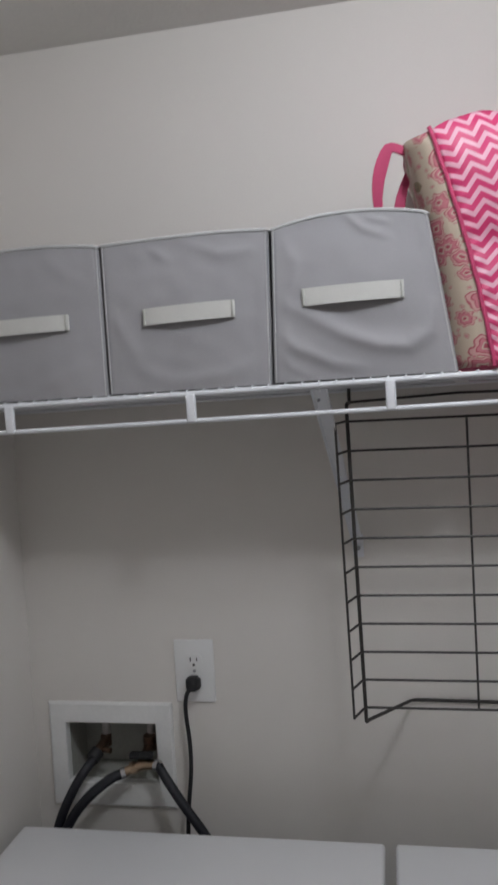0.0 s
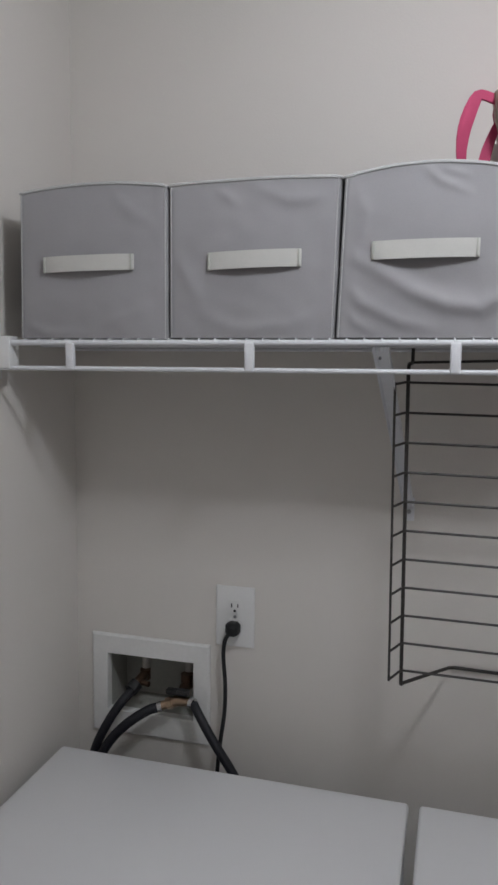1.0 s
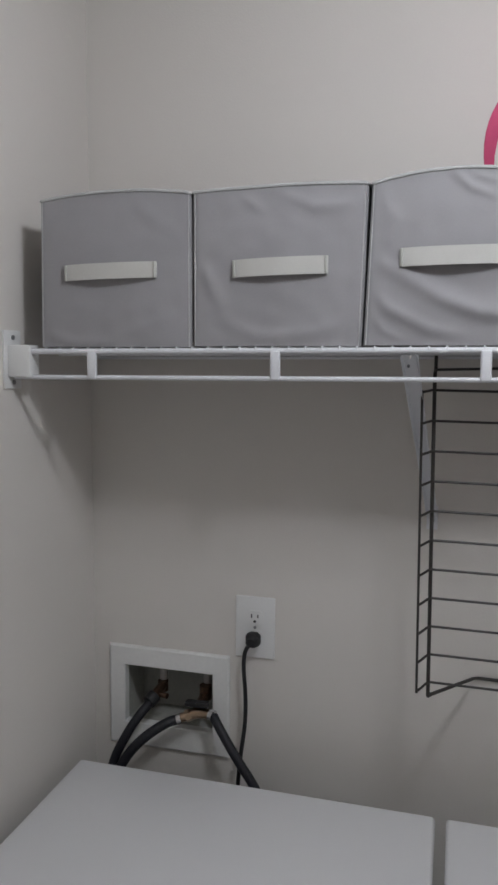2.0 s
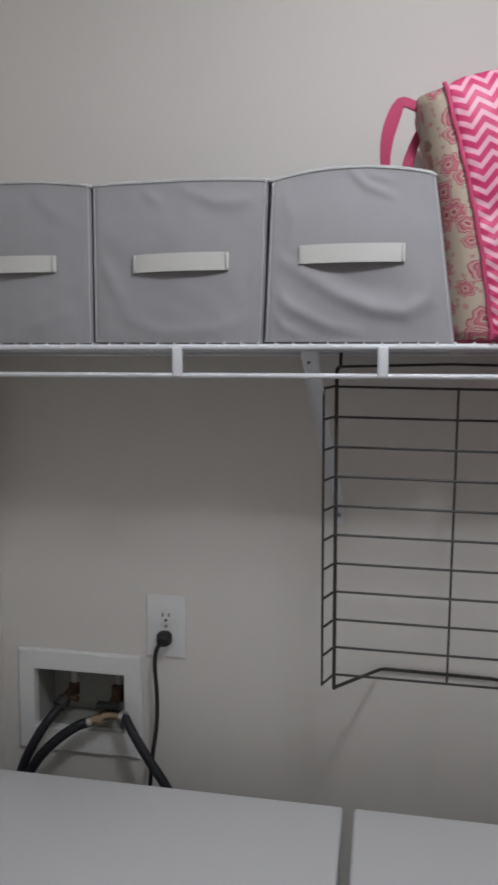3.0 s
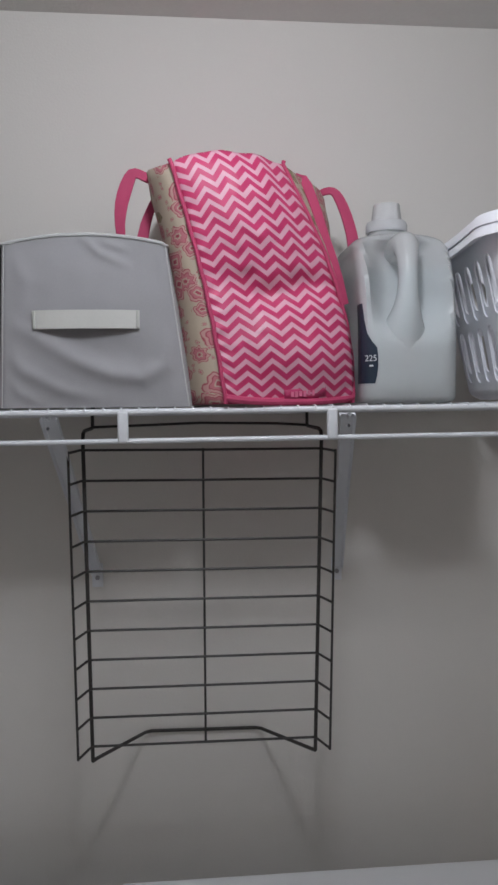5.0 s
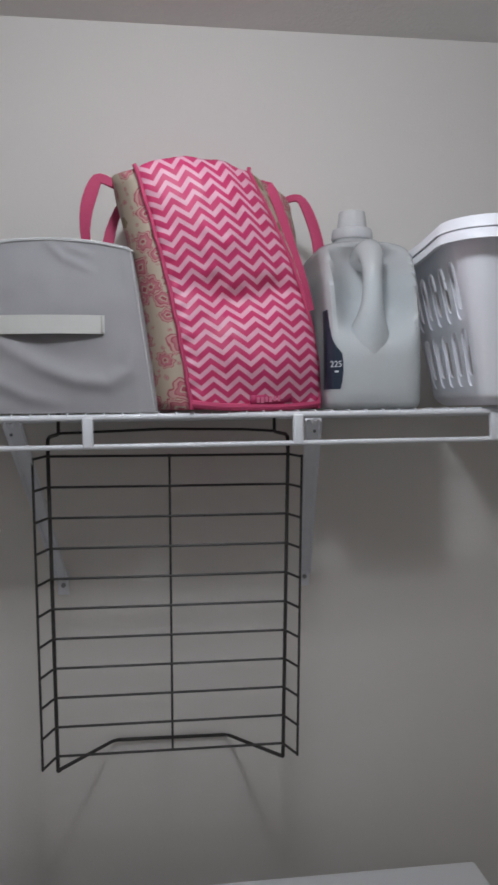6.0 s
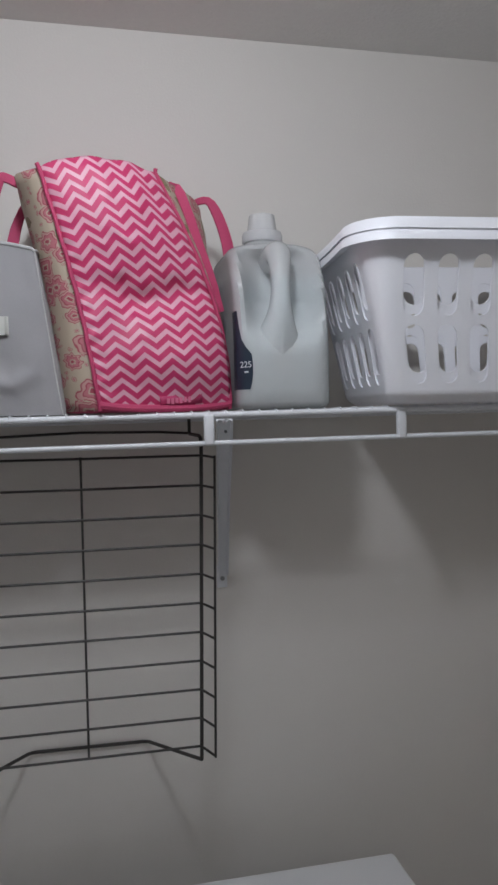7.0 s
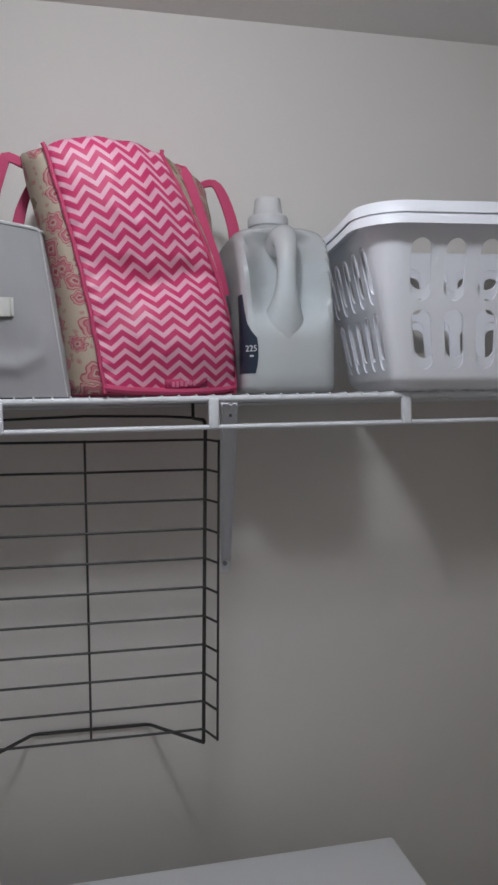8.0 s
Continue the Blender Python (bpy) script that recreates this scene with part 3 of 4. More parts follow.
def bag_face(name, fn, material, label=""):
    bm = bmesh.new()
    na, nb = 16, 24
    g = [[bm.verts.new(fn(a / na, c / nb)) for a in range(na + 1)] for c in range(nb + 1)]
    for j in range(nb):
        for i in range(na):
            bm.faces.new((g[j][i], g[j][i + 1], g[j + 1][i + 1], g[j + 1][i]))
    ob = part(name, bm, material, bag, label)
    s = ob.modifiers.new("thickness", "SOLIDIFY")
    s.thickness, s.offset = 0.002, 0


def rough_side(u):
    def fn(a, c):
        p = bag_section(a, u, c)
        p.x += 0.005 * noise.noise((a * 5, c * 7, 5 + u)) * math.sin(math.pi * a)
        return p
    return fn


bag_face("side_panel", rough_side(0.0), PAISLEY, "cream paisley cloth with pink and olive figures")
bag_face("side_panel", rough_side(1.0), PAISLEY, "cream paisley cloth with pink and olive figures")
bag_face("back_panel", lambda a, c: bag_section(1.0, a, c), CHEVRON)
bag_face("top_panel", lambda a, c: bag_section(a, c, 1.0) + Vector((0, 0, -0.004 * math.sin(math.pi * a))), PINK)
bag_face("base", lambda a, c: bag_section(a, c, 0.0), PINK)
for u in (0.0, 1.0):
    pts = []
    for k in range(25):
        p = bag_section(0, u, k / 24)
        p.y -= 0.002
        p.x += 0.0006 * math.sin(k * 1.7)
        pts.append(p)
    pts.append(pts[-1] + Vector((0.001 if u else -0.003, 0, 0.006)))
    part("piping", tube(pts, 0.0033, 7), PINK, bag, "pink bound seam")
pts = [bag_section(0, k / 12, 0.0) + Vector((0, -0.013 * math.sin(math.pi * k / 12) - 0.001, 0.0022 + 0.006 * abs(k / 6 - 1) ** 3)) for k in range(13)]
part("bottom_seam", tube(pts, 0.0058, 8), PINK, bag, "pink bound seam")
tag = bmesh.new()
rows = []
for j in range(3):
    rows.append([tag.verts.new(bag_section(0, 0.44 + 0.32 * i / 8, 0.018 + 0.021 * j) + Vector((0, -0.0165 - 0.0018 * j, 0.006 * (i / 8 - 0.5)))) for i in range(9)])
for j in range(2):
    for i in range(8):
        tag.faces.new((rows[j][i], rows[j][i + 1], rows[j + 1][i + 1], rows[j + 1][i]))
tg = part("sewn_tag", tag, TAGPINK, bag, "dark pink sewn tag")
s = tg.modifiers.new("thickness", "SOLIDIFY")
s.thickness = 0.0015
for i in range(6):
    c = bag_section(0, 0.50 + 0.032 * i, 0.040) + Vector((0, -0.0198, 0.006 * (0.2 + 0.1 * i - 0.5)))
    part("mark", box((c.x - 0.0022, c.y - 0.0006, c.z - 0.004 - 0.001 * (i % 2)), (c.x + 0.0022, c.y + 0.0006, c.z + 0.004)), TAGINK, tg)
part("strap", band([(0.176, 1.185, 2.130), (0.152, 1.176, 2.138), (0.133, 1.172, 2.146), (0.125, 1.172, 2.144), (0.115, 1.172, 2.120), (0.108, 1.174, 2.094), (0.106, 1.180, 2.062), (0.112, 1.190, 2.030)], (0.012, 0.014, 0.014, 0.017, 0.021, 0.019, 0.014, 0.012), (0.15, -1, 0.1)), PINK, bag, "pink webbing strap")
part("strap", band([(0.164, 1.215, 2.128), (0.151, 1.21, 2.100), (0.141, 1.205, 2.068), (0.136, 1.205, 2.03)], (0.010, 0.013, 0.017, 0.018)), PINK, bag, "pink webbing strap")
part("strap", band([(0.376, 1.225, 2.120), (0.379, 1.195, 2.150), (0.389, 1.178, 2.144), (0.403, 1.170, 2.105), (0.418, 1.166, 2.055), (0.437, 1.164, 2.000), (0.450, 1.17, 1.95)], (0.012, 0.015, 0.017, 0.016, 0.015, 0.015, 0.015), (0.25, -1, 0.1)), PINK, bag, "pink webbing strap")
part("strap", band([(0.426, 1.268, 2.144), (0.440, 1.260, 2.149), (0.452, 1.252, 2.146), (0.462, 1.248, 2.128), (0.472, 1.244, 2.100), (0.480, 1.240, 2.066), (0.482, 1.24, 2.03)], (0.010, 0.012, 0.014, 0.018, 0.019, 0.020, 0.020), (0.2, -1, 0.1)), PINK, bag, "pink webbing strap")


# ---- detergent jug ----
JX, JY = 0.539, 1.245
jug = thing("detergent_jug", (JX, JY, ZT), "large translucent white jug half full of pale liquid", "jug")
JUG_KEYS = ((0.0, 0.065, 1.112, 1.358, 0.0), (0.004, 0.071, 1.105, 1.364, 0.0), (0.010, 0.073, 1.102, 1.367, 0.0), (0.110, 0.073, 1.102, 1.367, 0.0), (0.180, 0.0738, 1.112, 1.366, 0.0),
            (0.215, 0.0745, 1.120, 1.364, 0.0), (0.240, 0.0745, 1.128, 1.361, 0.0), (0.253, 0.072, 1.142, 1.356, 0.001), (0.263, 0.066, 1.166, 1.352, 0.004),
            (0.273, 0.055, 1.212, 1.345, 0.009), (0.282, 0.037, 1.256, 1.338, 0.013), (0.287, 0.032, 1.270, 1.333, 0.014), (0.298, 0.031, 1.271, 1.332, 0.014))


def jug_ring(z, inset=0.0, n=84):
    for a, b in zip(JUG_KEYS, JUG_KEYS[1:]):
        if z <= b[0] + 1e-9:
            f = (z - a[0]) / (b[0] - a[0])
            hx, yf, yb, ox = [a[i] + (b[i] - a[i]) * f for i in (1, 2, 3, 4)]
            break
    hx, yf, yb = hx - inset, yf + inset, yb - inset
    hy = (yb - yf) / 2
    base = rounded(JX + ox, (yf + yb) / 2, hx, hy, min(hx, hy) * (0.34 + 0.64 * min(1, max(0, (z - 0.16) / 0.115)) ** 2), ZT + 0.0005 + z, 8)
    pts = [Vector(p) for p in base] + [Vector(base[0])]
    run = [0.0]
    for p, q in zip(pts, pts[1:]):
        run.append(run[-1] + (q - p).length)
    out, k = [], 0
    for i in range(n):
        t = run[-1] * i / n
        while run[k + 1] < t:
            k += 1
        p = pts[k].lerp(pts[k + 1], (t - run[k]) / max(1e-9, run[k + 1] - run[k]))
        # hollow behind the grip
        if p.y < JY and 0.085 < z < 0.27:
            across = max(0.0, 1 - (abs(p.x - JX) / ((hx + inset) * 0.86 + inset)) ** 2.5)
            up = min(1.0, (z - 0.085) / 0.09) * min(1.0, (0.27 - z) / 0.035)
            p.y += 0.074 * across * up * up * (3 - 2 * up)
        out.append(p)
    return out


zs = [0, 0.004, 0.010, 0.03, 0.06, 0.07, 0.08, 0.09, 0.10, 0.11, 0.12] + [0.125 + 0.005 * k for k in range(33)] + [0.290, 0.298]
part("body", loft([jug_ring(z) for z in zs]), JUG, jug, "milky translucent plastic")
part("liquid", loft([jug_ring(z, 0.0035) for z in [0.010, 0.03, 0.06, 0.07, 0.08, 0.09, 0.10, 0.11, 0.12] + [0.125 + 0.005 * k for k in range(18)]]), LIQUID, jug, "pale bluish liquid")
part("handle", tube([(JX + 0.004, 1.225, ZT + 0.240), (JX + 0.003, 1.175, ZT + 0.243), (JX + 0.001, 1.146, ZT + 0.242), (JX - 0.002, 1.126, ZT + 0.224), (JX - 0.003, 1.119, ZT + 0.195),
                     (JX - 0.004, 1.117, ZT + 0.165), (JX - 0.005, 1.1185, ZT + 0.142), (JX - 0.006, 1.127, ZT + 0.118), (JX - 0.006, 1.142, ZT + 0.090), (JX - 0.006, 1.156, ZT + 0.055)],
                    [0.022, 0.023, 0.021, 0.0165, 0.0145, 0.0155, 0.0205, 0.0300, 0.044, 0.052], 28, smooth=2), JUG, jug, "moulded grip widening into the body")
part("liquid", tube([(JX - 0.003, 1.119, ZT + 0.203), (JX - 0.004, 1.117, ZT + 0.165), (JX - 0.005, 1.1185, ZT + 0.142), (JX - 0.006, 1.127, ZT + 0.118), (JX - 0.006, 1.142, ZT + 0.090), (JX - 0.006, 1.156, ZT + 0.055)],
                    [0.0120, 0.0125, 0.0175, 0.0270, 0.041, 0.049], 28, smooth=2), LIQUID, jug)
nx, ny = 0.553, 1.3015
cap = part("cap", loft([rounded(nx, ny, r, r, r, ZT + z, 6) for r, z in ((0.0345, 0.293), (0.0355, 0.295), (0.0355, 0.306), (0.0335, 0.311), (0.029, 0.312))]), CAP, jug, "frosted screw cap")
cup = part("dosing_cup", loft([rounded(nx, ny, r, r, r, ZT + z, 8) for r, z in ((0.0265, 0.3115), (0.0255, 0.317), (0.0225, 0.340), (0.0220, 0.3415))], cap=False), CUP, cap, "clear dosing cup")
thicken(cup, 0.0010)
part("spout", loft([rounded(nx, ny, r, r, r, ZT + z, 6) for r, z in ((0.0150, 0.3125), (0.0135, 0.318), (0.0120, 0.334), (0.0110, 0.337), (0.0060, 0.338))]), CAP, cap, "white pouring spout")

lab = bmesh.new()
rows = []
for j in range(9):
    z = (0.030, 0.042, 0.055, 0.070, 0.083, 0.094, 0.105, 0.125, 0.150)[j]
    reach = (0.001, 0.004, 0.0055, 0.0055, 0.004, -0.005, -0.012, -0.017, -0.020)[j]
    row = []
    for i in range(11):
        q = -0.045 + (0.045 + reach) * i / 10          # arc length from the side, round the front corner
        r = 0.0268
        hx, yf = 0.0734, 1.1016 + max(0.0, z - 0.11) * 0.14
        arc = r * math.pi / 2
        if q < -arc + 0.012:
            px, py = -hx, yf + r + (-arc + 0.012 - q)
        elif q < 0.012:
            a = (q - 0.012 + arc) / r
            px, py = -hx + r - r * math.cos(a), yf + r - r * math.sin(a)
        else:
            px, py = -hx + r + (q - 0.012), yf
        row.append(lab.verts.new((JX + px, py - 0.0006, ZT + z)))
    rows.append(row)
for j in range(8):
    for i in range(10):
        lab.faces.new((rows[j][i], rows[j][i + 1], rows[j + 1][i + 1], rows[j + 1][i]))
label_ob = part("label", lab, NAVY, jug, "navy printed label")
thicken(label_ob, 0.0006, 0.0)
txt = bpy.data.curves.new("lettering", "FONT")
txt.body, txt.size, txt.extrude, txt.align_x = "225", 0.0130, 0.0003, "CENTER"
tx = new("lettering", txt)
tx.data.materials.append(INK)
tx.parent = label_ob
tx.matrix_basis = Matrix.Translation((-0.0632, 1.1052 - JY, 0.063)) @ pose(0, 0, 0, 90, 0, -38)
part("mark", box((JX - 0.065, 1.1042, ZT + 0.055), (JX - 0.058, 1.1080, ZT + 0.0575)), INK, label_ob)


# ---- laundry baskets ----
def basket(dz, grow, rows_of_slots, label):
    """A tapered basket with rounded corners, slotted walls and a rolled rim."""
    b = thing("laundry_basket", (0.96, 1.19, ZT + dz), label, "laundry basket", "nested laundry baskets")
    x0, x1, y0, y1 = 0.703, 1.172, 1.052, 1.318
    z0, h = ZT + dz, 0.2420
    flare = 0.052 + grow

    def place(s, v):
        """s along the outline in metres at mid height, v height 0..1; front runs first, left to right."""
        off = flare * (v * 0.8 + 0.2 * v * v) - (0.014 * (1 - v / 0.07) ** 2 if v < 0.07 else 0)
        rc = 0.024 + 0.030 * v ** 3
        ax0, ax1, ay0, ay1 = x0 - off * 1.1, x1 + off * 1.1, y0 - off * 1.2, y1 + off * 0.4
        hx, hy = (ax1 - ax0) / 2, (ay1 - ay0) / 2
        cx, cy = (ax0 + ax1) / 2, (ay0 + ay1) / 2
        kind, f = s
        if kind == 0:
            p = (ax0 + rc + (2 * hx - 2 * rc) * f, ay0)
        elif kind == 1:
            a = radians(-90 + 90 * f); p = (ax1 - rc + rc * math.cos(a), ay0 + rc + rc * math.sin(a))
        elif kind == 2:
            p = (ax1, ay0 + rc + (2 * hy - 2 * rc) * f)
        elif kind == 3:
            a = radians(90 * f); p = (ax1 - rc + rc * math.cos(a), ay1 - rc + rc * math.sin(a))
        elif kind == 4:
            p = (ax1 - rc - (2 * hx - 2 * rc) * f, ay1)
        elif kind == 5:
            a = radians(90 + 90 * f); p = (ax0 + rc + rc * math.cos(a), ay1 - rc + rc * math.sin(a))
        elif kind == 6:
            p = (ax0, ay1 - rc - (2 * hy - 2 * rc) * f)
        else:
            a = radians(180 + 90 * f); p = (ax0 + rc + rc * math.cos(a), ay0 + rc + rc * math.sin(a))
        z = z0 + h * v
        if kind in (2, 6):
            z -= 0.003 * math.sin(math.pi * f) * v ** 3
        return Vector((p[0], p[1], z))

    bm = bmesh.new()

    def quad_patch(kind, f0, f1, v0, v1, nf, nvv):
        g = [[bm.verts.new(place((kind, f0 + (f1 - f0) * i / nf), v0 + (v1 - v0) * j / nvv)) for i in range(nf + 1)] for j in range(nvv + 1)]
        for j in range(nvv):
            for i in range(nf):
                bm.faces.new((g[j][i], g[j][i + 1], g[j + 1][i + 1], g[j + 1][i]))

    def slot_patch(kind, f0, f1, v0, v1, wf, hv):
        """A patch with one slot whose ends are round; wf, hv are half its size in f and v."""
        cf, cv = (f0 + f1) / 2, (v0 + v1) / 2
        length = (place((kind, f1), cv) - place((kind, f0), cv)).length / (f1 - f0)
        a, c = 4, 8
        per = [(-1 + 2 * i / a, -1) for i in range(a)] + [(1, -1 + 2 * i / c) for i in range(c)] + [(1 - 2 * i / a, 1) for i in range(a)] + [(-1, 1 - 2 * i / c) for i in range(c)]
        outer, inner = [], []
        rad = wf * length
        core = hv * h - rad
        for px, py in per:
            X, Y = px * (f1 - f0) / 2 * length, py * (v1 - v0) / 2 * h
            yc = min(core, max(-core, Y))
            d = Vector((X, Y - yc))
            d = d.normalized() * rad if d.length else Vector((rad, 0))
            outer.append(bm.verts.new(place((kind, cf + X / length), cv + Y / h)))
            inner.append(bm.verts.new(place((kind, cf + d.x / length), cv + (yc + d.y) / h)))
        n = len(per)
        for i in range(n):
            k = (i + 1) % n
            bm.faces.new((outer[i], outer[k], inner[k], inner[i]))

    edges = [0.0] + [e for v0, v1, hv in rows_of_slots for e in (v0, v1)] + [1.0]
    for kind, count in ((0, 9), (2, 5), (4, 9), (6, 5)):
        for v0, v1 in zip(edges[::2], edges[1::2]):
            if v1 - v0 > 0.001:
                quad_patch(kind, 0, 1, v0, v1, count * 4, 6 if v0 == 0 else 1)
        for i in range(count):
            for v0, v1, hv in rows_of_slots:
                slot_patch(kind, i / count, (i + 1) / count, v0, v1, 0.30 / count, hv)
    for kind in (1, 3, 5, 7):
        for v0, v1 in zip(edges[::2], edges[1::2]):
            if v1 - v0 > 0.001:
                quad_patch(kind, 0, 1, v0, v1, 8, 6 if v0 == 0 else 1)
        for v0, v1, hv in rows_of_slots:
            quad_patch(kind, 0, 1, v0, v1, 8, 8)
    floor_ring = [place((k, i / 8), 0.0) for k in range(8) for i in range(8)]
    vs = [bm.verts.new(p) for p in floor_ring]
    bm.faces.new(vs)
    bmesh.ops.remove_doubles(bm, verts=bm.verts, dist=0.0006)
    bmesh.ops.recalc_face_normals(bm, faces=bm.faces)
    body = part("body", bm, BASKET, b, "slotted white plastic wall")
    thicken(body, 0.0028)
    path = [place((k, i / 10), 1.0) for k in range(8) for i in range(10)]
    c = Vector((0.949, 1.21, 0))
    prof = ((-0.002, -0.003), (0.014, -0.005), (0.0185, -0.013), (0.0205, -0.013), (0.0190, -0.002), (0.015, 0.004), (0.004, 0.0060), (-0.002, 0.004))
    rings = []
    for i, p in enumerate(path):
        t = (path[(i + 1) % len(path)] - path[i - 1]).normalized()
        n = Vector((t.y, -t.x, 0)).normalized()
        rings.append([p + n * a + Vector((0, 0, q)) for a, q in prof])
    rings.append(rings[0])
    bm = loft(rings, cap=False)
    bmesh.ops.remove_doubles(bm, verts=bm.verts, dist=0.0001)
    part("rim", bm, BASKET, b, "rolled white plastic rim")
    b.rotation_euler = (0, 0, radians(-4.5))
    return b


basket(0.0045, 0.0, ((0.10, 0.50, 0.180), (0.50, 0.92, 0.180)), "white plastic laundry basket with slotted walls, holding another")
basket(0.0205, -0.001, ((0.10, 0.50, 0.180), (0.50, 0.92, 0.180)), "white plastic laundry basket nested inside another one")


# ---- hanging wire rack ----
rack = thing("hanging_wire_rack", (0.23, 1.30, 1.20), "dark bronze wire rack hung below the shelf", "wire rack")
RY = 1.214
for xt, xb, s in ((0.039, 0.045, 1), (0.423, 0.411, -1)):
    part("rail", tube([(xb, RY + 0.006, 1.219), (xt, RY + 0.006, 1.742), (xt, RY + 0.012, 1.752), (xt, RY + 0.030, 1.7555), (xt - 0.003 * s, 1.372, 1.7555), (xt - 0.003 * s, 1.3795, 1.760),
                       (xt - 0.003 * s, 1.3805, 1.800), (xt - 0.003 * s, 1.386, 1.8045), (xt - 0.003 * s, 1.3935, 1.800), (xt - 0.003 * s, 1.3945, 1.786)], 0.0031, 8), WIRE, rack)
part("foot_bar", tube([(0.045, RY + 0.006, 1.219), (0.050, RY + 0.016, 1.2185), (0.122, 1.387, 1.189), (0.132, 1.3955, 1.187), (0.327, 1.3955, 1.184), (0.337, 1.387, 1.186), (0.406, RY + 0.016, 1.217), (0.411, RY + 0.006, 1.219)], 0.0031, 8), WIRE, rack)
part("top_brace", tube([(0.036, 1.379, 1.757), (0.09, 1.381, 1.7585), (0.23, 1.381, 1.763), (0.37, 1.381, 1.7605), (0.426, 1.379, 1.757)], 0.0024, 8), WIRE, rack)
part("centre_wire", tube([(0.2285, RY + 0.004, 1.246), (0.2295, RY + 0.004, 1.727)], 0.0019, 8), WIRE, rack)
for k in range(11):
    z = 1.2450 + 0.0480 * k - 0.0022 * math.sin(math.pi * k / 10)
    f = k / 10
    l, r = 0.028 - 0.006 * f, 0.427 + 0.010 * f
    part("cross_wire", tube([(l, 1.176, z - 0.001), (l + 0.006, 1.188, z), (l + 0.014, 1.206, z + 0.0015), (l + 0.020, RY, z + 0.001), (0.23, RY + 0.001, z - 0.0005), (r - 0.020, RY, z - 0.001), (r - 0.014, 1.206, z - 0.001), (r - 0.006, 1.188, z - 0.002), (r, 1.176, z - 0.003)], 0.0021, 7), WIRE, rack)
part("edge_wire", tube([(0.028, 1.1755, 1.242), (0.022, 1.1755, 1.727)], 0.0020, 8), WIRE, rack)
part("edge_wire", tube([(0.427, 1.1755, 1.240), (0.437, 1.1755, 1.725)], 0.0020, 8), WIRE, rack)


# ---- outlet box, valves and hoses ----
ob_box = thing("water_outlet_box", (-0.485, 1.40, 1.06), "white recessed washing machine water outlet box", "outlet box")
FX0, FX1, FZ0, FZ1 = -0.618, -0.352, 0.955, 1.173
bm = bmesh.new()
outer = [(FX0, FZ0), (FX1, FZ0), (FX1, FZ1), (FX0, FZ1)]
inner = [(HX0 + 0.002, HZ0 + 0.002), (HX1 - 0.002, HZ0 + 0.002), (HX1 - 0.002, HZ1 - 0.002), (HX0 + 0.002, HZ1 - 0.002)]
layers = []
for pts, y in ((outer, YB - 0.0003), (outer, YB - 0.005), ([(x + (0.004 if x < -0.5 else -0.004), z + (0.004 if z < 1.05 else -0.004)) for x, z in outer], YB - 0.008),
               ([(x - (0.002 if x < -0.5 else -0.002), z - (0.002 if z < 1.05 else -0.002)) for x, z in inner], YB - 0.008), (inner, YB - 0.006), (inner, YB + 0.012)):
    layers.append([bm.verts.new((x, y, z)) for x, z in pts])
for a, c in zip(layers, layers[1:]):
    for k in range(4):
        bm.faces.new((a[k], a[(k + 1) % 4], c[(k + 1) % 4], c[k]))
bmesh.ops.recalc_face_normals(bm, faces=bm.faces)
part("frame", bm, BOX_PLASTIC, ob_box, "white plastic face frame", smooth=False)
# The recess carries its own shade in a grey darker than the frame.
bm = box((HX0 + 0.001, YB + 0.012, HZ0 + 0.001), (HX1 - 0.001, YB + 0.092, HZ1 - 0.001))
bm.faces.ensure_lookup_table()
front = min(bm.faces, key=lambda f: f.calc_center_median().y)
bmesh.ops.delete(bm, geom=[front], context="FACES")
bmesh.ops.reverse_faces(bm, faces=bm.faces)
part("recess", bm, BOX_SHADED, ob_box, "recess with its shade put into the grey", smooth=False)
part("supply_pipe", tube([(-0.515, 1.445, 1.131), (-0.515, 1.445, 1.085)], 0.009, 12), COPPER, ob_box)
part("supply_pipe", tube([(-0.415, 1.445, 1.131), (-0.415, 1.445, 1.075)], 0.009, 12), COPPER, ob_box)

v1 = thing("water_valve", (-0.513, 1.44, 1.08), "dull brass shut-off valve inside the outlet box", "valve", "water valves")
bm = disc((-0.513, 1.435, 1.075), (0, 0, 1), 0.0115, 0.022, 14)
tube([(-0.513, 1.435, 1.076), (-0.514, 1.400, 1.072), (-0.516, 1.388, 1.068)], 0.0105, 12, bm=bm)
part("valve_body", bm, DARK_BRASS, v1)
part("coupling", disc((-0.518, 1.384, 1.066), (-0.35, -0.8, -0.45), 0.0145, 0.020, 12), RUBBER, v1, "black ribbed coupling nut")
part("stem", disc((-0.499, 1.398, 1.071), (1, -0.2, 0), 0.006, 0.022, 10), DARK_BRASS, v1)

v2 = thing("water_valve", (-0.415, 1.43, 1.06), "brass Y-splitter valve with steel collars", "valve", "water valves")
bm = disc((-0.415, 1.43, 1.075), (0, 0, 1), 0.013, 0.03, 14)
tube([(-0.415, 1.435, 1.068), (-0.414, 1.40, 1.062), (-0.413, 1.378, 1.058)], 0.012, 12, bm=bm)
part("valve_stem", bm, DARK_BRASS, v2, "dark brass")
bm = bmesh.new()
tube([(-0.448, 1.360, 1.045), (-0.413, 1.372, 1.056), (-0.376, 1.362, 1.062)], [0.009, 0.011, 0.009], 12, bm=bm)
part("valve_body", bm, BRASS, v2)
part("ferrule", disc((-0.448, 1.358, 1.044), (-0.9, -0.3, -0.25), 0.0105, 0.009, 14), STEEL, v2, "steel collar")
part("ferrule", disc((-0.378, 1.360, 1.061), (0.9, -0.3, -0.1), 0.0115, 0.009, 14), STEEL, v2, "steel collar")
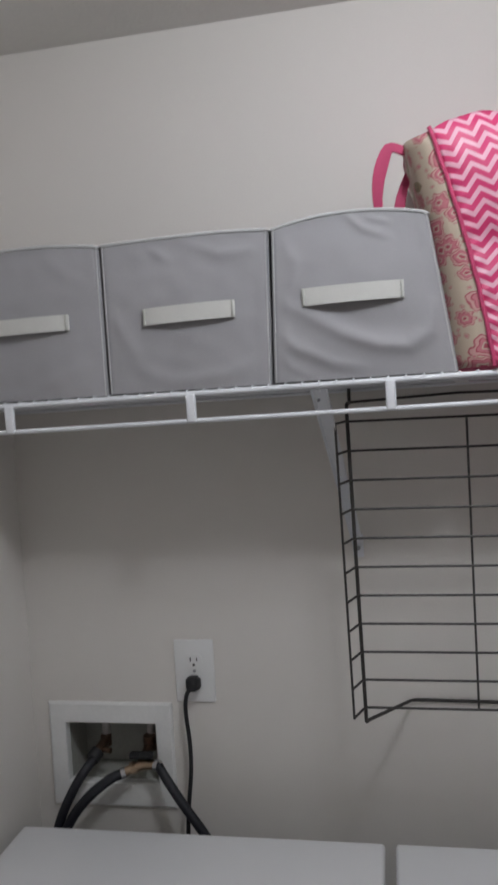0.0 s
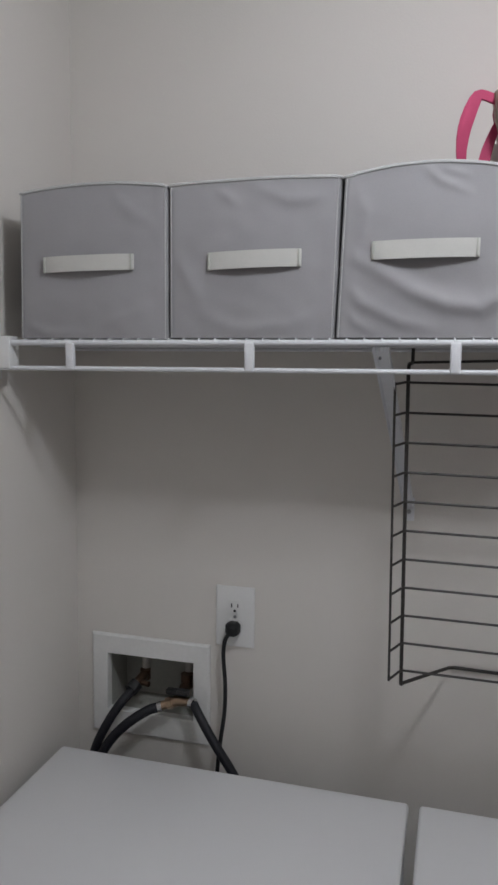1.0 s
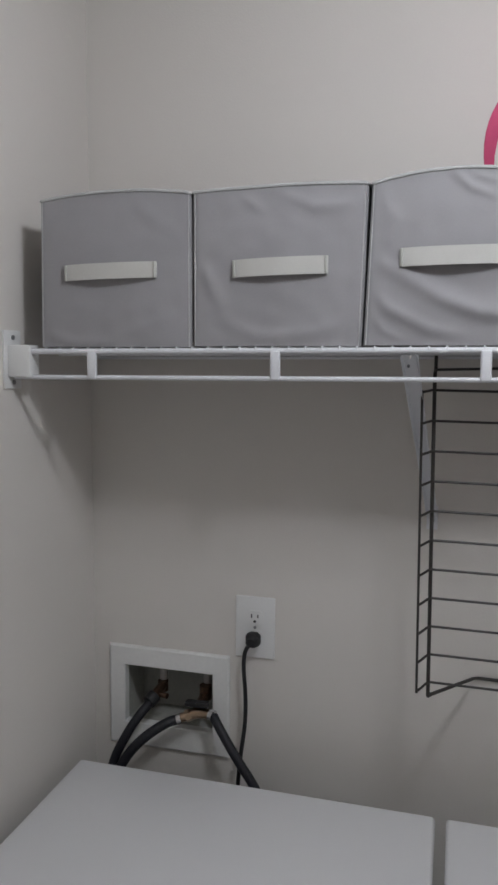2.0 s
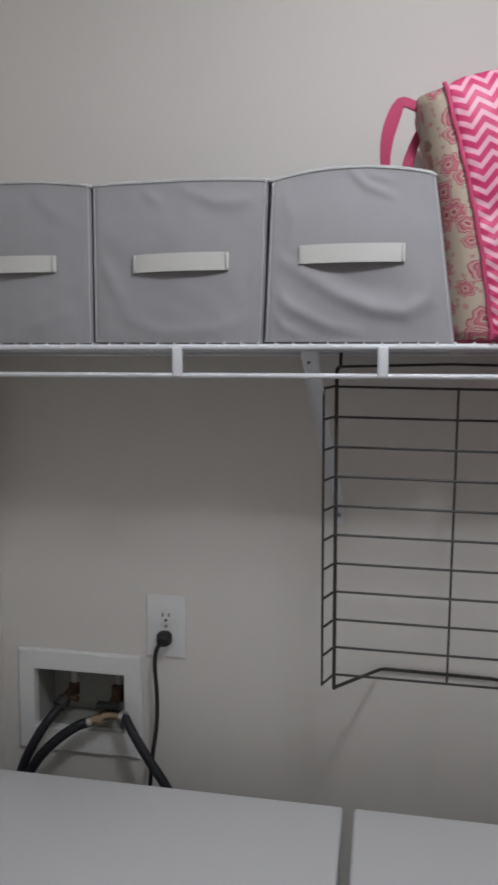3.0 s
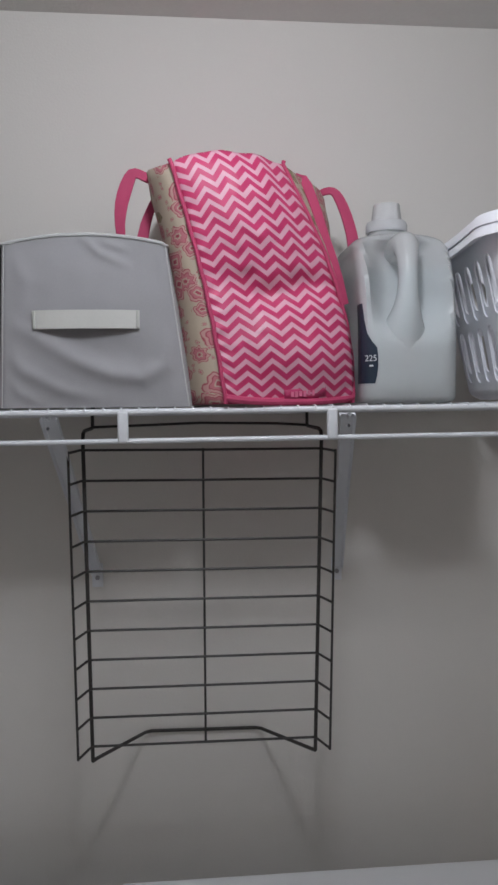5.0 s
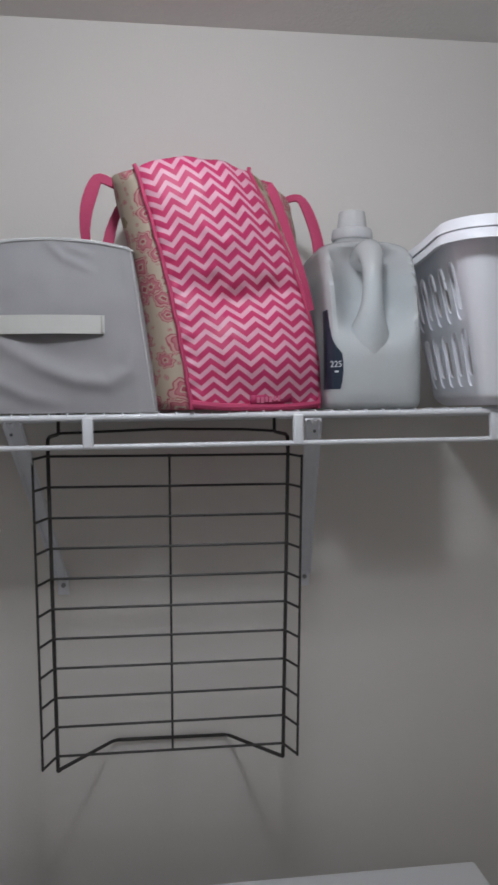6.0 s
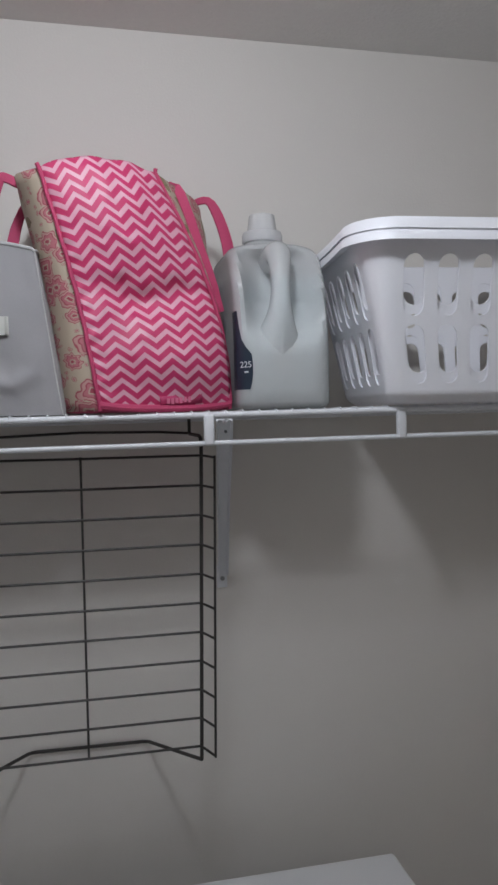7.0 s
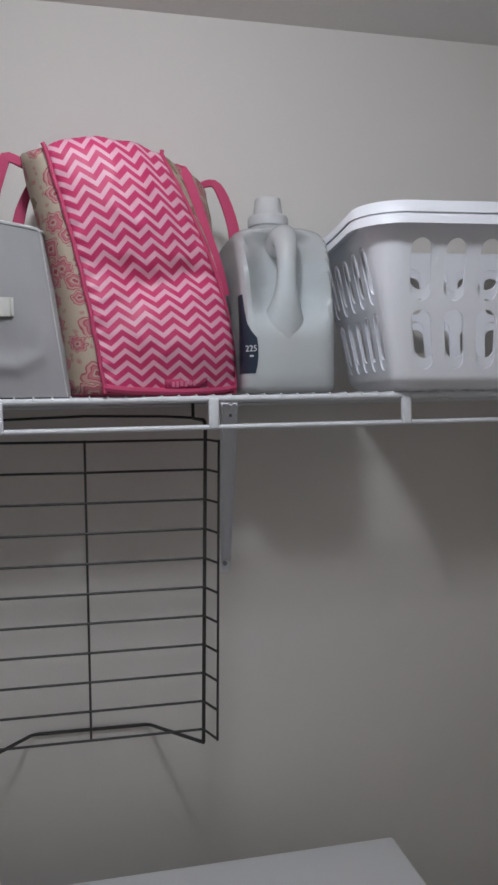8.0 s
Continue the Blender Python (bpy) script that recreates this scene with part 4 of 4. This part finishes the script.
part("collar_nut", disc((-0.430, 1.366, 1.051), (-0.9, -0.3, -0.25), 0.0125, 0.012, 6), BRASS, v2)
part("lever", box((-0.438, 1.362, 1.0695), (-0.392, 1.380, 1.081), 0.004), RUBBER, v2, "black lever knob")
part("lever", box((-0.412, 1.354, 1.074), (-0.386, 1.372, 1.086), 0.004), RUBBER, v2, "black lever knob")


def hose(name, pts, r, label, mat_=HOSE, cat="hose"):
    ob = part(name, tube(pts, r, 12, smooth=3), mat_)
    return tagged(ob, label, cat, "water hoses" if cat == "hose" else "")


hose("water_hose", [(-0.518, 1.378, 1.062), (-0.530, 1.350, 1.048), (-0.552, 1.330, 1.010), (-0.577, 1.318, 0.955), (-0.590, 1.310, 0.88), (-0.60, 1.31, 0.62)], 0.0095, "black rubber water hose bending down behind the machine")
hose("water_hose", [(-0.452, 1.357, 1.043), (-0.470, 1.346, 1.040), (-0.512, 1.326, 1.012), (-0.552, 1.316, 0.965), (-0.575, 1.300, 0.90), (-0.575, 1.290, 0.62)], 0.0100, "black rubber water hose from the brass splitter")
hose("water_hose", [(-0.374, 1.358, 1.061), (-0.356, 1.342, 1.045), (-0.317, 1.326, 0.998), (-0.273, 1.318, 0.945), (-0.237, 1.312, 0.88), (-0.240, 1.31, 0.62)], 0.0092, "black rubber water hose leading to the other machine")


# ---- wall socket and plug ----
PX, PZ = -0.299, 1.2400
sock = thing("wall_socket", (PX, 1.40, PZ), "white double wall socket with a plug in it", "socket")
plate = bmesh.new()
box((PX - 0.0405, YB - 0.0055, PZ - 0.0630), (PX + 0.0405, YB - 0.0002, PZ + 0.0630), 0.0022, 3, bm=plate)
part("cover_plate", plate, PLASTIC_WHITE, sock)
for dz in (0.0205, -0.0205):
    rec = part("receptacle", loft([[(x, YB - y, z) for x, z in [(PX + 0.0172 * math.cos(a) * 1.0, PZ + dz + max(-0.0142, min(0.0142, 0.0178 * math.sin(a)))) for a in [2 * math.pi * k / 28 for k in range(28)]]] for y in (0.0050, 0.0078)]), PLASTIC_WHITE, sock)
    part("slot", box((PX - 0.0078, YB - 0.0082, PZ + dz - 0.001), (PX - 0.0054, YB - 0.0074, PZ + dz + 0.0075)), DARK, rec)
    part("slot", box((PX + 0.0054, YB - 0.0082, PZ + dz), (PX + 0.0076, YB - 0.0074, PZ + dz + 0.007)), DARK, rec)
    part("slot", disc((PX, YB - 0.0078, PZ + dz - 0.0075), (0, -1, 0), 0.0028, 0.0009, 12), DARK, rec)
part("screw", disc((PX, YB - 0.0060, PZ), (0, -1, 0), 0.0032, 0.0014, 12), SCREW, sock, "small screw head")
cord = thing("power_cord", (PX, 1.36, 1.2), "black power cord plugged into the wall socket", "cord")
bm = loft([[(PX + x * k, y, PZ - 0.0195 + z * k) for x, z in ((0.0135, 0.006), (0.0135, -0.010), (0.006, -0.0145), (-0.008, -0.0145), (-0.0135, -0.006), (-0.0135, 0.009), (-0.006, 0.0125), (0.007, 0.0125))] for k, y in ((0.9, 1.3912), (1.0, 1.389), (1.0, 1.374), (0.85, 1.366), (0.5, 1.362))])
part("plug", bm, RUBBER, cord, "black moulded plug")
part("lead", tube([(PX - 0.004, 1.370, PZ - 0.026), (PX - 0.013, 1.366, PZ - 0.040), (PX - 0.0165, 1.368, PZ - 0.075), (PX - 0.012, 1.372, PZ - 0.13), (PX - 0.011, 1.368, PZ - 0.19), (PX - 0.017, 1.355, PZ - 0.25), (PX - 0.020, 1.345, PZ - 0.31), (PX - 0.02, 1.335, PZ - 0.42), (PX - 0.02, 1.33, PZ - 0.6)], 0.0042, 10, smooth=3), RUBBER, cord)
